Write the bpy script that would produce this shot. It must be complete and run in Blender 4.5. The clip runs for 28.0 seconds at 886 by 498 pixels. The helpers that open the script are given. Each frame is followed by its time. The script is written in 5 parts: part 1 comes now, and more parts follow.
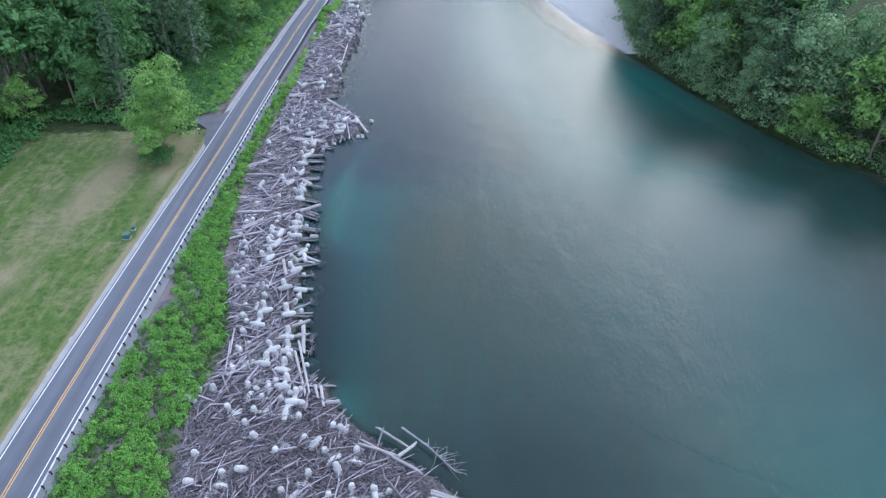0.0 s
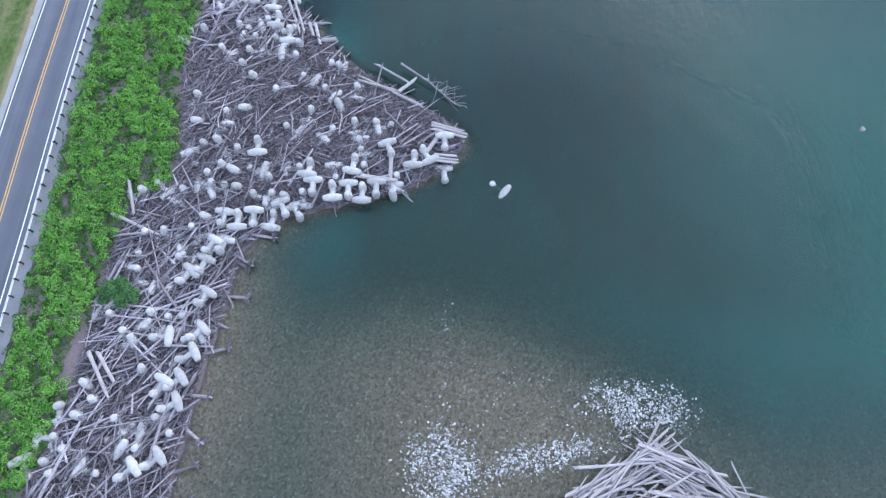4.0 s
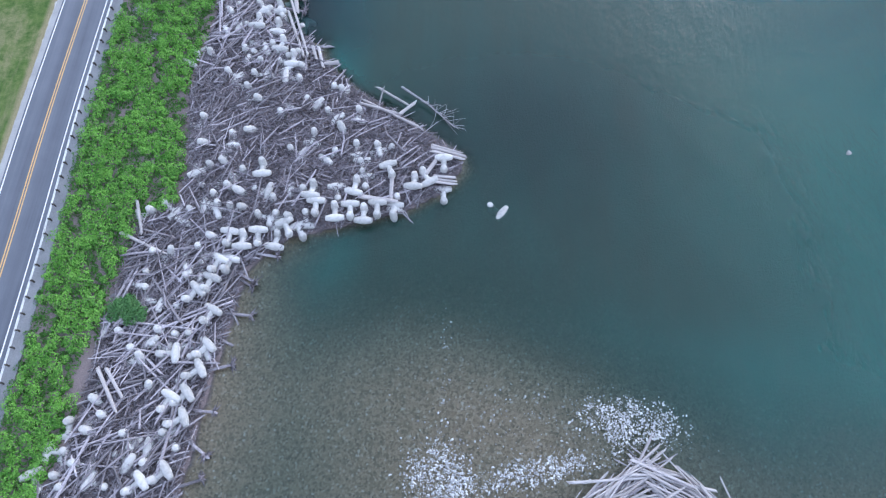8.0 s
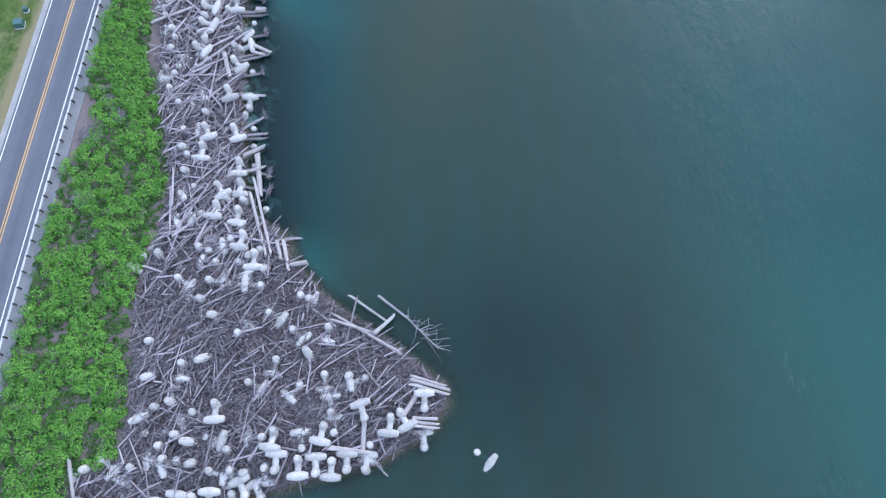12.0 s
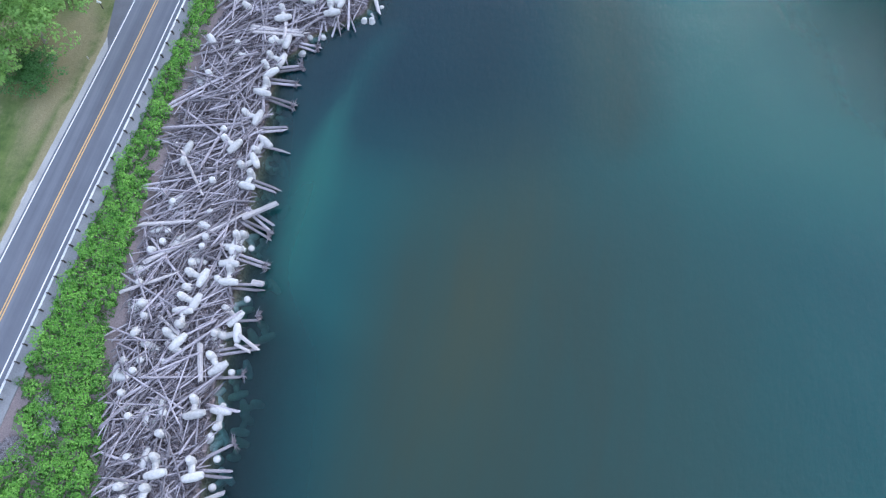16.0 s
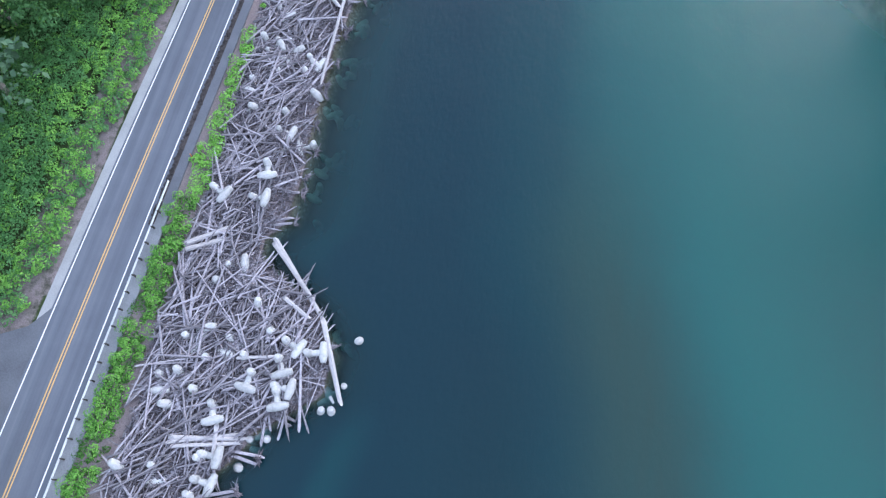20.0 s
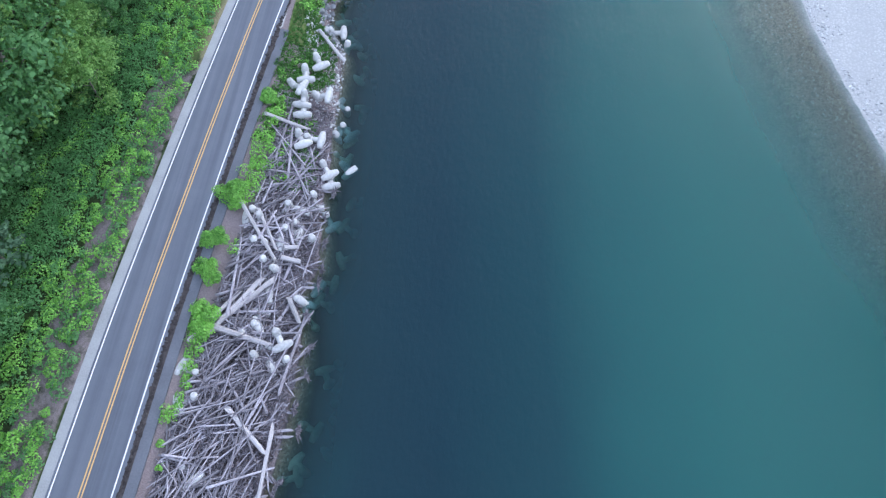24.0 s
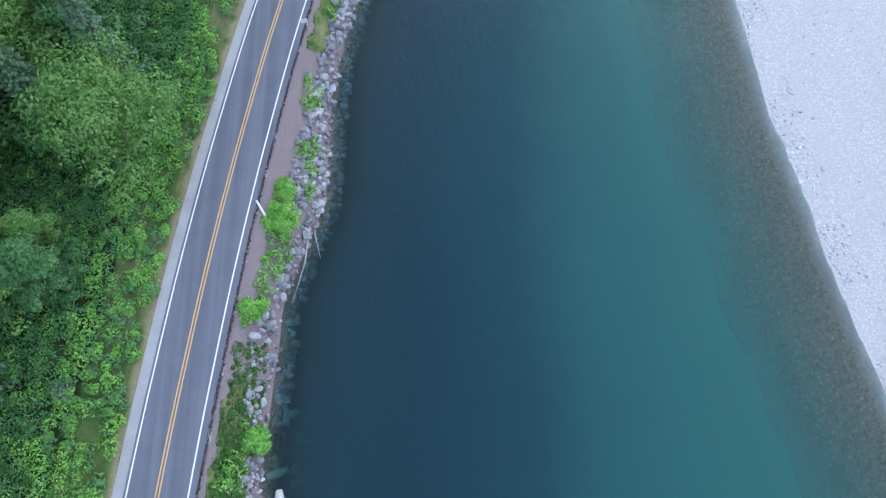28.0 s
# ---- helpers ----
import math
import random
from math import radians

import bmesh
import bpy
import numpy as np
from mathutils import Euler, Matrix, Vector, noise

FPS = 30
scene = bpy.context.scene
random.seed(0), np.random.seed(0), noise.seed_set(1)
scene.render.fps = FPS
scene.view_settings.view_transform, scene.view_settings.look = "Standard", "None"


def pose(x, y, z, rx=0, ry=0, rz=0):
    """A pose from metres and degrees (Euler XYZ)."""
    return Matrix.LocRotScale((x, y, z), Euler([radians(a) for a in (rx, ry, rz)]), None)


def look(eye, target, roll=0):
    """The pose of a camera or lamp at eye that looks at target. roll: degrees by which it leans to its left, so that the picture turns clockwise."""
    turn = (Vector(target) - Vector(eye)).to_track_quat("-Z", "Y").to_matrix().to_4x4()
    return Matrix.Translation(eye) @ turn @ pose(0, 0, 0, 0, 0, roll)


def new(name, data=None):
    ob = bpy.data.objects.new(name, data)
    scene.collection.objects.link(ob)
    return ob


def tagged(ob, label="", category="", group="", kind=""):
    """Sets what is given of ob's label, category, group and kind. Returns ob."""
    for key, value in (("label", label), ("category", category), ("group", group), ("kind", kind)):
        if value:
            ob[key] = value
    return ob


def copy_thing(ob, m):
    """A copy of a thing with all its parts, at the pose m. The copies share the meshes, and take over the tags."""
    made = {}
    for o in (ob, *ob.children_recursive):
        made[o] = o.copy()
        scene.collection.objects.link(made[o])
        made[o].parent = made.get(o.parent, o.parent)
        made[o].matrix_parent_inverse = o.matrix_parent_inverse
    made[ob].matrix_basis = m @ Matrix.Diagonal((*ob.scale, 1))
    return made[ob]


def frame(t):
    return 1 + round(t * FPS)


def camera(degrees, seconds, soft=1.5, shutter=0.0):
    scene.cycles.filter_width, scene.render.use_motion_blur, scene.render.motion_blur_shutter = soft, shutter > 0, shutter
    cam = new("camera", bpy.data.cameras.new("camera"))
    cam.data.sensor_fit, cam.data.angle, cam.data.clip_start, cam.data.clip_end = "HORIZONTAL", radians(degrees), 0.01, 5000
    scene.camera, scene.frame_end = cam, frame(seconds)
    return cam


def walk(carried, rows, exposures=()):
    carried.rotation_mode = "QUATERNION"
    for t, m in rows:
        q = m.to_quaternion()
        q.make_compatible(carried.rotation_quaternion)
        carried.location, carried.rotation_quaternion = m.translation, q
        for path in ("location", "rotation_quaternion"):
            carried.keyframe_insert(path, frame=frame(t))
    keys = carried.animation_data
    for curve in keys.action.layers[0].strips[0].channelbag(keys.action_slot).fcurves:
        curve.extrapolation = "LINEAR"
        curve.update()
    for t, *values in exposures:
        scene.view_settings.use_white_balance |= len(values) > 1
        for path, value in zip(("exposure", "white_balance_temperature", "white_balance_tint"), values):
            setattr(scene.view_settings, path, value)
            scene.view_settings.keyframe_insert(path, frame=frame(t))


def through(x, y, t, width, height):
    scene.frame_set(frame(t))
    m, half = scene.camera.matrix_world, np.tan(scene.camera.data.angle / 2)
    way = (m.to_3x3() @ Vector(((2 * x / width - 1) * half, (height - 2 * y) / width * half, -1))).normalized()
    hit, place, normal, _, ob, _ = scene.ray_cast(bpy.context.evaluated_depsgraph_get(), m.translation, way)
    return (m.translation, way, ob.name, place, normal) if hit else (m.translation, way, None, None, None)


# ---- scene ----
cam = camera(66.31, 28.0, soft=1.25, shutter=0.0)
PATH = [
    (0, look((3.18, 10.87, 72.54), (3.09, 58.77, 36.41), 1.88)),
    (0.5, look((3.30, 10.95, 72.80), (3.16, 58.59, 36.33), 1.82)),
    (1, look((3.23, 10.09, 72.24), (3.12, 57.26, 35.16), 1.79)),
    (1.5, look((2.97, 7.88, 70.85), (3.14, 53.98, 32.45), 1.77)),
    (2, look((3.60, 6.80, 70.52), (3.64, 49.69, 28.56), 1.21)),
    (2.5, look((3.31, 5.72, 70.68), (3.83, 43.74, 24.27), 1.49)),
    (3, look((3.55, 6.89, 71.61), (4.03, 38.35, 20.53), 1.38)),
    (3.5, look((4.66, 8.42, 71.08), (4.36, 35.26, 17.42), 0.22)),
    (4, look((5.05, 9.69, 70.34), (4.37, 34.37, 15.66), -0.95)),
    (4.5, look((4.99, 9.71, 70.34), (4.42, 34.17, 15.55), -0.88)),
    (6.5, look((4.80, 8.65, 72.07), (4.54, 34.17, 17.77), -0.04)),
    (7, look((4.67, 8.57, 72.66), (4.47, 34.07, 18.35), 0.16)),
    (7.5, look((4.84, 8.86, 72.97), (4.48, 34.24, 18.60), -0.12)),
    (8, look((4.93, 9.97, 73.06), (4.44, 35.27, 18.66), -0.30)),
    (8.5, look((4.91, 11.92, 73.10), (4.39, 37.16, 18.67), -0.22)),
    (9, look((4.80, 14.62, 73.36), (4.44, 39.70, 18.85), -0.02)),
    (9.5, look((5.02, 18.02, 73.64), (4.75, 42.91, 19.05), -0.26)),
    (10, look((5.17, 21.90, 73.93), (5.12, 46.46, 19.19), -0.39)),
    (10.5, look((5.34, 26.31, 74.39), (5.57, 50.55, 19.51), -0.30)),
    (11, look((5.88, 31.58, 74.69), (5.97, 55.26, 19.56), -0.50)),
    (11.5, look((6.28, 36.98, 74.94), (6.10, 60.20, 19.62), -0.48)),
    (12, look((6.45, 42.56, 75.25), (6.02, 65.31, 19.73), 0.03)),
    (12.5, look((6.54, 47.86, 75.23), (5.66, 70.50, 19.67), 0.52)),
    (14.5, look((6.15, 67.97, 70.48), (2.73, 92.40, 15.79), -0.82)),
    (15, look((6.20, 73.68, 70.70), (2.14, 97.94, 15.97), -0.92)),
    (15.5, look((6.00, 79.71, 71.21), (1.57, 103.68, 16.38), -0.71)),
    (16, look((5.29, 85.69, 71.45), (0.78, 109.49, 16.55), -0.37)),
    (16.5, look((4.38, 92.38, 71.92), (-0.01, 115.53, 16.74), -0.11)),
    (17, look((3.59, 99.35, 72.06), (-0.85, 121.95, 16.66), -0.42)),
    (17.5, look((2.61, 105.22, 71.24), (-1.90, 128.30, 16.04), -0.42)),
    (18, look((1.53, 111.45, 70.64), (-2.99, 134.82, 15.56), -0.32)),
    (18.5, look((0.31, 118.21, 71.13), (-3.89, 141.25, 15.89), 0.16)),
    (19, look((-0.75, 124.87, 71.16), (-4.81, 147.85, 15.89), 0.32)),
    (19.5, look((-1.67, 131.92, 71.00), (-5.76, 154.66, 15.62), -0.17)),
    (20, look((-2.74, 139.09, 71.11), (-6.68, 161.46, 15.58), -0.13)),
    (20.5, look((-3.82, 146.42, 71.35), (-7.53, 168.33, 15.62), 0.07)),
    (21, look((-4.81, 153.50, 71.14), (-8.39, 175.22, 15.32), 0.08)),
    (21.5, look((-5.87, 157.72, 69.72), (-9.22, 181.49, 14.73), 0.40)),
    (23.5, look((-8.16, 182.77, 68.61), (-10.97, 208.56, 14.51), 0.09)),
    (24, look((-8.37, 190.75, 69.57), (-11.11, 215.79, 15.11), -0.10)),
    (24.5, look((-8.68, 198.80, 70.00), (-11.35, 223.20, 15.25), -0.11)),
    (25, look((-8.86, 206.64, 70.34), (-11.58, 230.42, 15.32), -0.57)),
    (25.5, look((-9.11, 214.17, 70.50), (-11.84, 237.49, 15.29), -0.63)),
    (26, look((-9.48, 222.21, 70.78), (-12.14, 244.77, 15.25), -0.77)),
    (26.5, look((-10.24, 229.97, 70.94), (-12.43, 251.98, 15.16), -0.51)),
    (27, look((-10.90, 237.48, 70.85), (-12.31, 259.11, 14.90), -0.52)),
    (27.5, look((-12.05, 245.86, 70.81), (-12.23, 266.49, 14.47), 0.09)),
    (28, look((-12.41, 253.77, 70.65), (-12.03, 273.55, 14.01), 0.11)),
]
EXPOSURES = [(0, 2.88, 5750, 10), (4, 2.92, 5750, 10), (13, 2.94, 5750, 10), (18, 3.06, 5750, 10), (21, 3.10, 5750, 10), (25, 2.99, 5700, 10), (28, 2.95, 5700, 10)]
SKY_STRENGTH, SUN_STRENGTH, SUN_EL, SUN_AZ = 0.15, 0.08, 21, 24
CLOUD = 0.90
SKY_BANDS = ((0.02, (0.98, 0.88, 0.94)), (0.36, (0.88, 0.865, 0.98)), (0.72, (1.14, 1.26, 1.50)), (1.0, (0.70, 0.78, 0.99)))
walk(cam, PATH, EXPOSURES)

# ---- world and light: a dim evening under thin, even cloud ----
world = bpy.data.worlds.new("evening_sky")
scene.world = world
world.use_nodes = True
wn, wl = world.node_tree.nodes, world.node_tree.links
sky = wn.new("ShaderNodeTexSky")
sky.sky_type = "NISHITA"
sky.sun_disc = False
sky.sun_elevation = radians(SUN_EL)
sky.sun_rotation = radians(SUN_AZ)
sky.air_density, sky.dust_density, sky.ozone_density = 1.0, 2.5, 1.5
# an even veil of thin cloud over the whole sky
veil = wn.new("ShaderNodeMix")
veil.data_type = "RGBA"
veil.inputs[0].default_value = CLOUD
# the veil is dimmer overhead, and pale towards the horizon
way = wn.new("ShaderNodeTexCoord")
up = wn.new("ShaderNodeSeparateXYZ")
wl.new(way.outputs["Generated"], up.inputs[0])
fade = wn.new("ShaderNodeValToRGB")
for stop, (at, tone) in zip([fade.color_ramp.elements[0], fade.color_ramp.elements.new(0.3), fade.color_ramp.elements.new(0.7), fade.color_ramp.elements[-1]], SKY_BANDS):
    stop.position, stop.color = at, (*tone, 1)
wl.new(up.outputs[2], fade.inputs[0])
# and lighter towards the east, added to brighten the sky mirrored on the river
side = wn.new("ShaderNodeVectorMath")
side.operation = "DOT_PRODUCT"
side.inputs[1].default_value = (0.95, 0.30, 0.0)
wl.new(way.outputs["Generated"], side.inputs[0])
lift = wn.new("ShaderNodeMapRange")
for k, value in ((1, 0.05), (2, 0.85), (3, 0.94), (4, 1.6)):
    lift.inputs[k].default_value = value
wl.new(side.outputs["Value"], lift.inputs[0])
glow = wn.new("ShaderNodeVectorMath")
glow.operation = "SCALE"
wl.new(fade.outputs[0], glow.inputs[0])
wl.new(lift.outputs[0], glow.inputs["Scale"])
wl.new(glow.outputs[0], veil.inputs[7])
wl.new(sky.outputs[0], veil.inputs[6])
wl.new(veil.outputs[2], wn["Background"].inputs[0])
wn["Background"].inputs[1].default_value = SKY_STRENGTH
sun_data = bpy.data.lights.new("sun", "SUN")
sun_data.energy, sun_data.angle, sun_data.color = SUN_STRENGTH, radians(40), (1.0, 0.93, 0.87)
sun = new("sun", sun_data)
az, el = radians(SUN_AZ), radians(SUN_EL)
toward = Vector((math.sin(az) * math.cos(el), math.cos(az) * math.cos(el), math.sin(el)))
sun.matrix_world = look(toward * 200, (0, 0, 0))

# ---- materials ----


def material(name):
    m = bpy.data.materials.new(name)
    m.use_nodes = True
    nt = m.node_tree
    return m, nt.nodes, nt.links, nt.nodes["Principled BSDF"]


def tex(nodes, links, scale, detail=6.0, rough=0.6, coord=None, kind="noise"):
    n = nodes.new("ShaderNodeTexNoise" if kind == "noise" else "ShaderNodeTexVoronoi")
    n.inputs["Scale"].default_value = scale
    if kind == "noise":
        n.inputs["Detail"].default_value = detail
        n.inputs["Roughness"].default_value = rough
    if coord is not None:
        links.new(coord, n.inputs["Vector"])
    return n


def ramp(nodes, links, fac, stops):
    r = nodes.new("ShaderNodeValToRGB")
    while len(r.color_ramp.elements) < len(stops):
        r.color_ramp.elements.new(0.5)
    for e, (pos, col) in zip(r.color_ramp.elements, stops):
        e.position, e.color = pos, (*col, 1)
    links.new(fac, r.inputs[0])
    return r.outputs[0]


def mix(nodes, links, fac, a, b, how="MIX"):
    n = nodes.new("ShaderNodeMix")
    n.data_type, n.blend_type = "RGBA", how
    for sock, v in ((n.inputs[0], fac), (n.inputs[6], a), (n.inputs[7], b)):
        if isinstance(v, (int, float)):
            sock.default_value = v
        elif isinstance(v, tuple):
            sock.default_value = (*v, 1)
        else:
            links.new(v, sock)
    return n.outputs[2]


def calc(nodes, links, op, a, b=0.0, clamp=False):
    n = nodes.new("ShaderNodeMath")
    n.operation, n.use_clamp = op, clamp
    for sock, v in ((n.inputs[0], a), (n.inputs[1], b)):
        if isinstance(v, (int, float)):
            sock.default_value = v
        else:
            links.new(v, sock)
    return n.outputs[0]


def bump(nodes, links, bsdf, height, strength=0.5, distance=0.05):
    b = nodes.new("ShaderNodeBump")
    b.inputs["Strength"].default_value = strength
    b.inputs["Distance"].default_value = distance
    links.new(height, b.inputs["Height"])
    links.new(b.outputs[0], bsdf.inputs["Normal"])


def place_of(nodes):
    return nodes.new("ShaderNodeNewGeometry").outputs["Position"]


def speckled(name, stops, scale, big=0.15, rough=0.85, bump_size=0.03, per="place", vary=0.25, metal=0.0):
    """A matt surface with grain at two scales, and each piece slightly lighter or darker."""
    m, n, l, b = material(name)
    pos = place_of(n) if per == "place" else n.new("ShaderNodeTexCoord").outputs["Object"]
    fine, coarse = tex(n, l, scale, 8, 0.65, pos), tex(n, l, big, 4, 0.55, pos)
    both = calc(n, l, "ADD", calc(n, l, "MULTIPLY", fine.outputs[0], 0.55), calc(n, l, "MULTIPLY", coarse.outputs[0], 0.45))
    col = ramp(n, l, both, stops)
    if vary:
        rnd = n.new("ShaderNodeObjectInfo").outputs["Random"]
        isl = n.new("ShaderNodeNewGeometry").outputs["Random Per Island"]
        k = calc(n, l, "ADD", calc(n, l, "MULTIPLY", calc(n, l, "FRACT", calc(n, l, "ADD", rnd, isl)), 2 * vary), 1 - vary)
        grey = n.new("ShaderNodeCombineColor")
        for i in range(3):
            l.new(k, grey.inputs[i])
        col = mix(n, l, 1.0, col, grey.outputs[0], "MULTIPLY")
    l.new(col, b.inputs["Base Color"])
    b.inputs["Roughness"].default_value = rough
    b.inputs["Metallic"].default_value = metal
    if bump_size:
        bump(n, l, b, fine.outputs[0], 0.6, bump_size)
    return m


def leafy(name, dark, light, through=0.35):
    """Leaves: green varied leaf by leaf, clump by clump and plant by plant; some light passes through."""
    m, n, l, b = material(name)
    isl = n.new("ShaderNodeNewGeometry").outputs["Random Per Island"]
    rnd = n.new("ShaderNodeObjectInfo").outputs["Random"]
    clump = tex(n, l, 0.55, 3, 0.5, place_of(n))
    k = calc(n, l, "ADD", calc(n, l, "MULTIPLY", isl, 0.45), calc(n, l, "MULTIPLY", clump.outputs[0], 0.7))
    k = calc(n, l, "ADD", k, calc(n, l, "MULTIPLY", rnd, 0.25))
    col = ramp(n, l, k, [(0.3, dark), (1.0, light)])
    l.new(col, b.inputs["Base Color"])
    b.inputs["Roughness"].default_value = 0.55
    b.inputs["Specular IOR Level"].default_value = 0.3
    tr = n.new("ShaderNodeBsdfTranslucent")
    l.new(col, tr.inputs[0])
    ms = n.new("ShaderNodeMixShader")
    ms.inputs[0].default_value = through
    l.new(b.outputs[0], ms.inputs[1])
    l.new(tr.outputs[0], ms.inputs[2])
    l.new(ms.outputs[0], n["Material Output"].inputs[0])
    return m


CONCRETE = speckled("cast_concrete", [(0.3, (0.33, 0.325, 0.315)), (0.5, (0.52, 0.515, 0.505)), (0.75, (0.65, 0.645, 0.63))], 3.0, 0.7, 0.8, 0.03, vary=0.14)
WET_CONCRETE = speckled("algae_grey_concrete", [(0.3, (0.26, 0.27, 0.21)), (0.7, (0.46, 0.46, 0.38))], 3.0, 0.7, 0.7, 0.03, vary=0.12)
WOOD = speckled("weathered_driftwood", [(0.28, (0.135, 0.121, 0.134)), (0.5, (0.295, 0.273, 0.298)), (0.75, (0.51, 0.482, 0.515))], 5.0, 0.5, 0.85, 0.04, vary=0.5)
PALE_WOOD = speckled("bleached_wood", [(0.3, (0.33, 0.305, 0.307)), (0.7, (0.55, 0.52, 0.52))], 5.0, 0.6, 0.8, 0.03, vary=0.15)
TWIGS = speckled("woody_debris", [(0.3, (0.078, 0.067, 0.076)), (0.7, (0.32, 0.29, 0.318))], 6.0, 0.4, 0.9, 0.03, vary=0.45)


def asphalt_material():
    """Bluish grey asphalt, drawn out in paler wheel tracks and darker seams along the road."""
    m, n, l, b = material("worn_asphalt")
    pos = place_of(n)
    stretch = n.new("ShaderNodeMapping")
    stretch.inputs["Scale"].default_value = (0.9, 0.016, 1.0)
    l.new(pos, stretch.inputs[0])
    track, grain, blotch = tex(n, l, 1.0, 4, 0.6, stretch.outputs[0]), tex(n, l, 11.0, 8, 0.7, pos), tex(n, l, 0.3, 4, 0.6, pos)
    k = calc(n, l, "ADD", calc(n, l, "MULTIPLY", track.outputs[0], 0.6), calc(n, l, "ADD", calc(n, l, "MULTIPLY", grain.outputs[0], 0.22), calc(n, l, "MULTIPLY", blotch.outputs[0], 0.18)))
    l.new(ramp(n, l, k, [(0.33, (0.088, 0.098, 0.122)), (0.5, (0.128, 0.140, 0.168)), (0.66, (0.172, 0.184, 0.214))]), b.inputs["Base Color"])
    b.inputs["Roughness"].default_value = 0.82
    bump(n, l, b, grain.outputs[0], 0.5, 0.01)
    return m


ASPHALT = asphalt_material()
DARK_ASPHALT = speckled("patched_asphalt", [(0.3, (0.085, 0.09, 0.105)), (0.7, (0.16, 0.168, 0.19))], 6.0, 0.4, 0.85, 0.02, vary=0.2)
CLODS = speckled("broken_asphalt", [(0.3, (0.015, 0.013, 0.013)), (0.7, (0.075, 0.062, 0.06))], 4.0, 0.8, 0.9, 0.05, vary=0.4)
WHITE_LINE = speckled("white_road_paint", [(0.25, (0.5, 0.5, 0.5)), (0.45, (0.78, 0.78, 0.78))], 5.0, 0.6, 0.6, 0, vary=0)
YELLOW_LINE = speckled("yellow_road_paint", [(0.25, (0.5, 0.31, 0.11)), (0.45, (0.68, 0.43, 0.15))], 5.0, 0.6, 0.6, 0, vary=0)
GRAVEL = speckled("shoulder_gravel", [(0.3, (0.27, 0.27, 0.27)), (0.7, (0.45, 0.45, 0.445))], 7.0, 0.35, 0.95, 0.04, vary=0)
GREY_GRAVEL = speckled("grey_shoulder_gravel", [(0.3, (0.15, 0.157, 0.168)), (0.7, (0.31, 0.318, 0.33))], 7.0, 0.35, 0.95, 0.04, vary=0)
STEEL = speckled("galvanised_steel", [(0.3, (0.66, 0.68, 0.70)), (0.7, (0.80, 0.82, 0.84))], 4.0, 0.5, 0.55, 0, vary=0.06, metal=0.1)
POST_WOOD = speckled("dark_post_timber", [(0.3, (0.03, 0.028, 0.025)), (0.7, (0.07, 0.06, 0.05))], 8.0, 1.0, 0.9, 0.01, vary=0.2)
WHITE_PLASTIC = speckled("white_plastic", [(0.3, (0.6, 0.6, 0.6)), (0.6, (0.8, 0.8, 0.8))], 8.0, 1.0, 0.5, 0, vary=0)
ORANGE = speckled("orange_plastic", [(0.3, (0.7, 0.18, 0.03)), (0.7, (0.85, 0.28, 0.05))], 8.0, 1.0, 0.5, 0, vary=0)
GREEN_BOX = speckled("green_enamel", [(0.3, (0.06, 0.14, 0.13)), (0.7, (0.09, 0.19, 0.18))], 8.0, 1.0, 0.45, 0, vary=0)
ROCK = speckled("grey_riprap_stone", [(0.3, (0.11, 0.115, 0.125)), (0.5, (0.255, 0.262, 0.272)), (0.75, (0.48, 0.475, 0.47))], 2.2, 0.5, 0.85, 0.06, vary=0.45)
RUBBLE = speckled("broken_white_concrete", [(0.3, (0.30, 0.29, 0.29)), (0.7, (0.62, 0.61, 0.60))], 3.0, 0.6, 0.9, 0.04, vary=0.4)
PEBBLE = speckled("pale_dry_pebbles", [(0.3, (0.34, 0.34, 0.34)), (0.7, (0.66, 0.66, 0.65))], 3.0, 0.6, 0.9, 0.02, vary=0.35)
BARK = speckled("grey_bark", [(0.3, (0.14, 0.12, 0.10)), (0.7, (0.38, 0.35, 0.31))], 4.0, 0.5, 0.9, 0.05, vary=0.2)
LEAF_BRIGHT = leafy("bright_shrub_leaves", (0.085, 0.25, 0.042), (0.36, 0.69, 0.14))
# darker green, with the shade of gaps between clumps put into the colour
LEAF_LOW = leafy("shaded_low_leaves", (0.032, 0.10, 0.02), (0.12, 0.28, 0.055))
LEAF_MID = leafy("alder_leaves", (0.058, 0.155, 0.056), (0.195, 0.405, 0.138))
LEAF_LIGHT = leafy("young_maple_leaves", (0.105, 0.235, 0.057), (0.325, 0.55, 0.15))
LEAF_GREY = leafy("grey_green_leaves", (0.092, 0.19, 0.088), (0.31, 0.48, 0.235))
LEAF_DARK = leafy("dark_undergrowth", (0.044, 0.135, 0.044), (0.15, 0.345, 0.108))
NEEDLES = leafy("conifer_needles", (0.05, 0.11, 0.06), (0.16, 0.28, 0.15), 0.15)


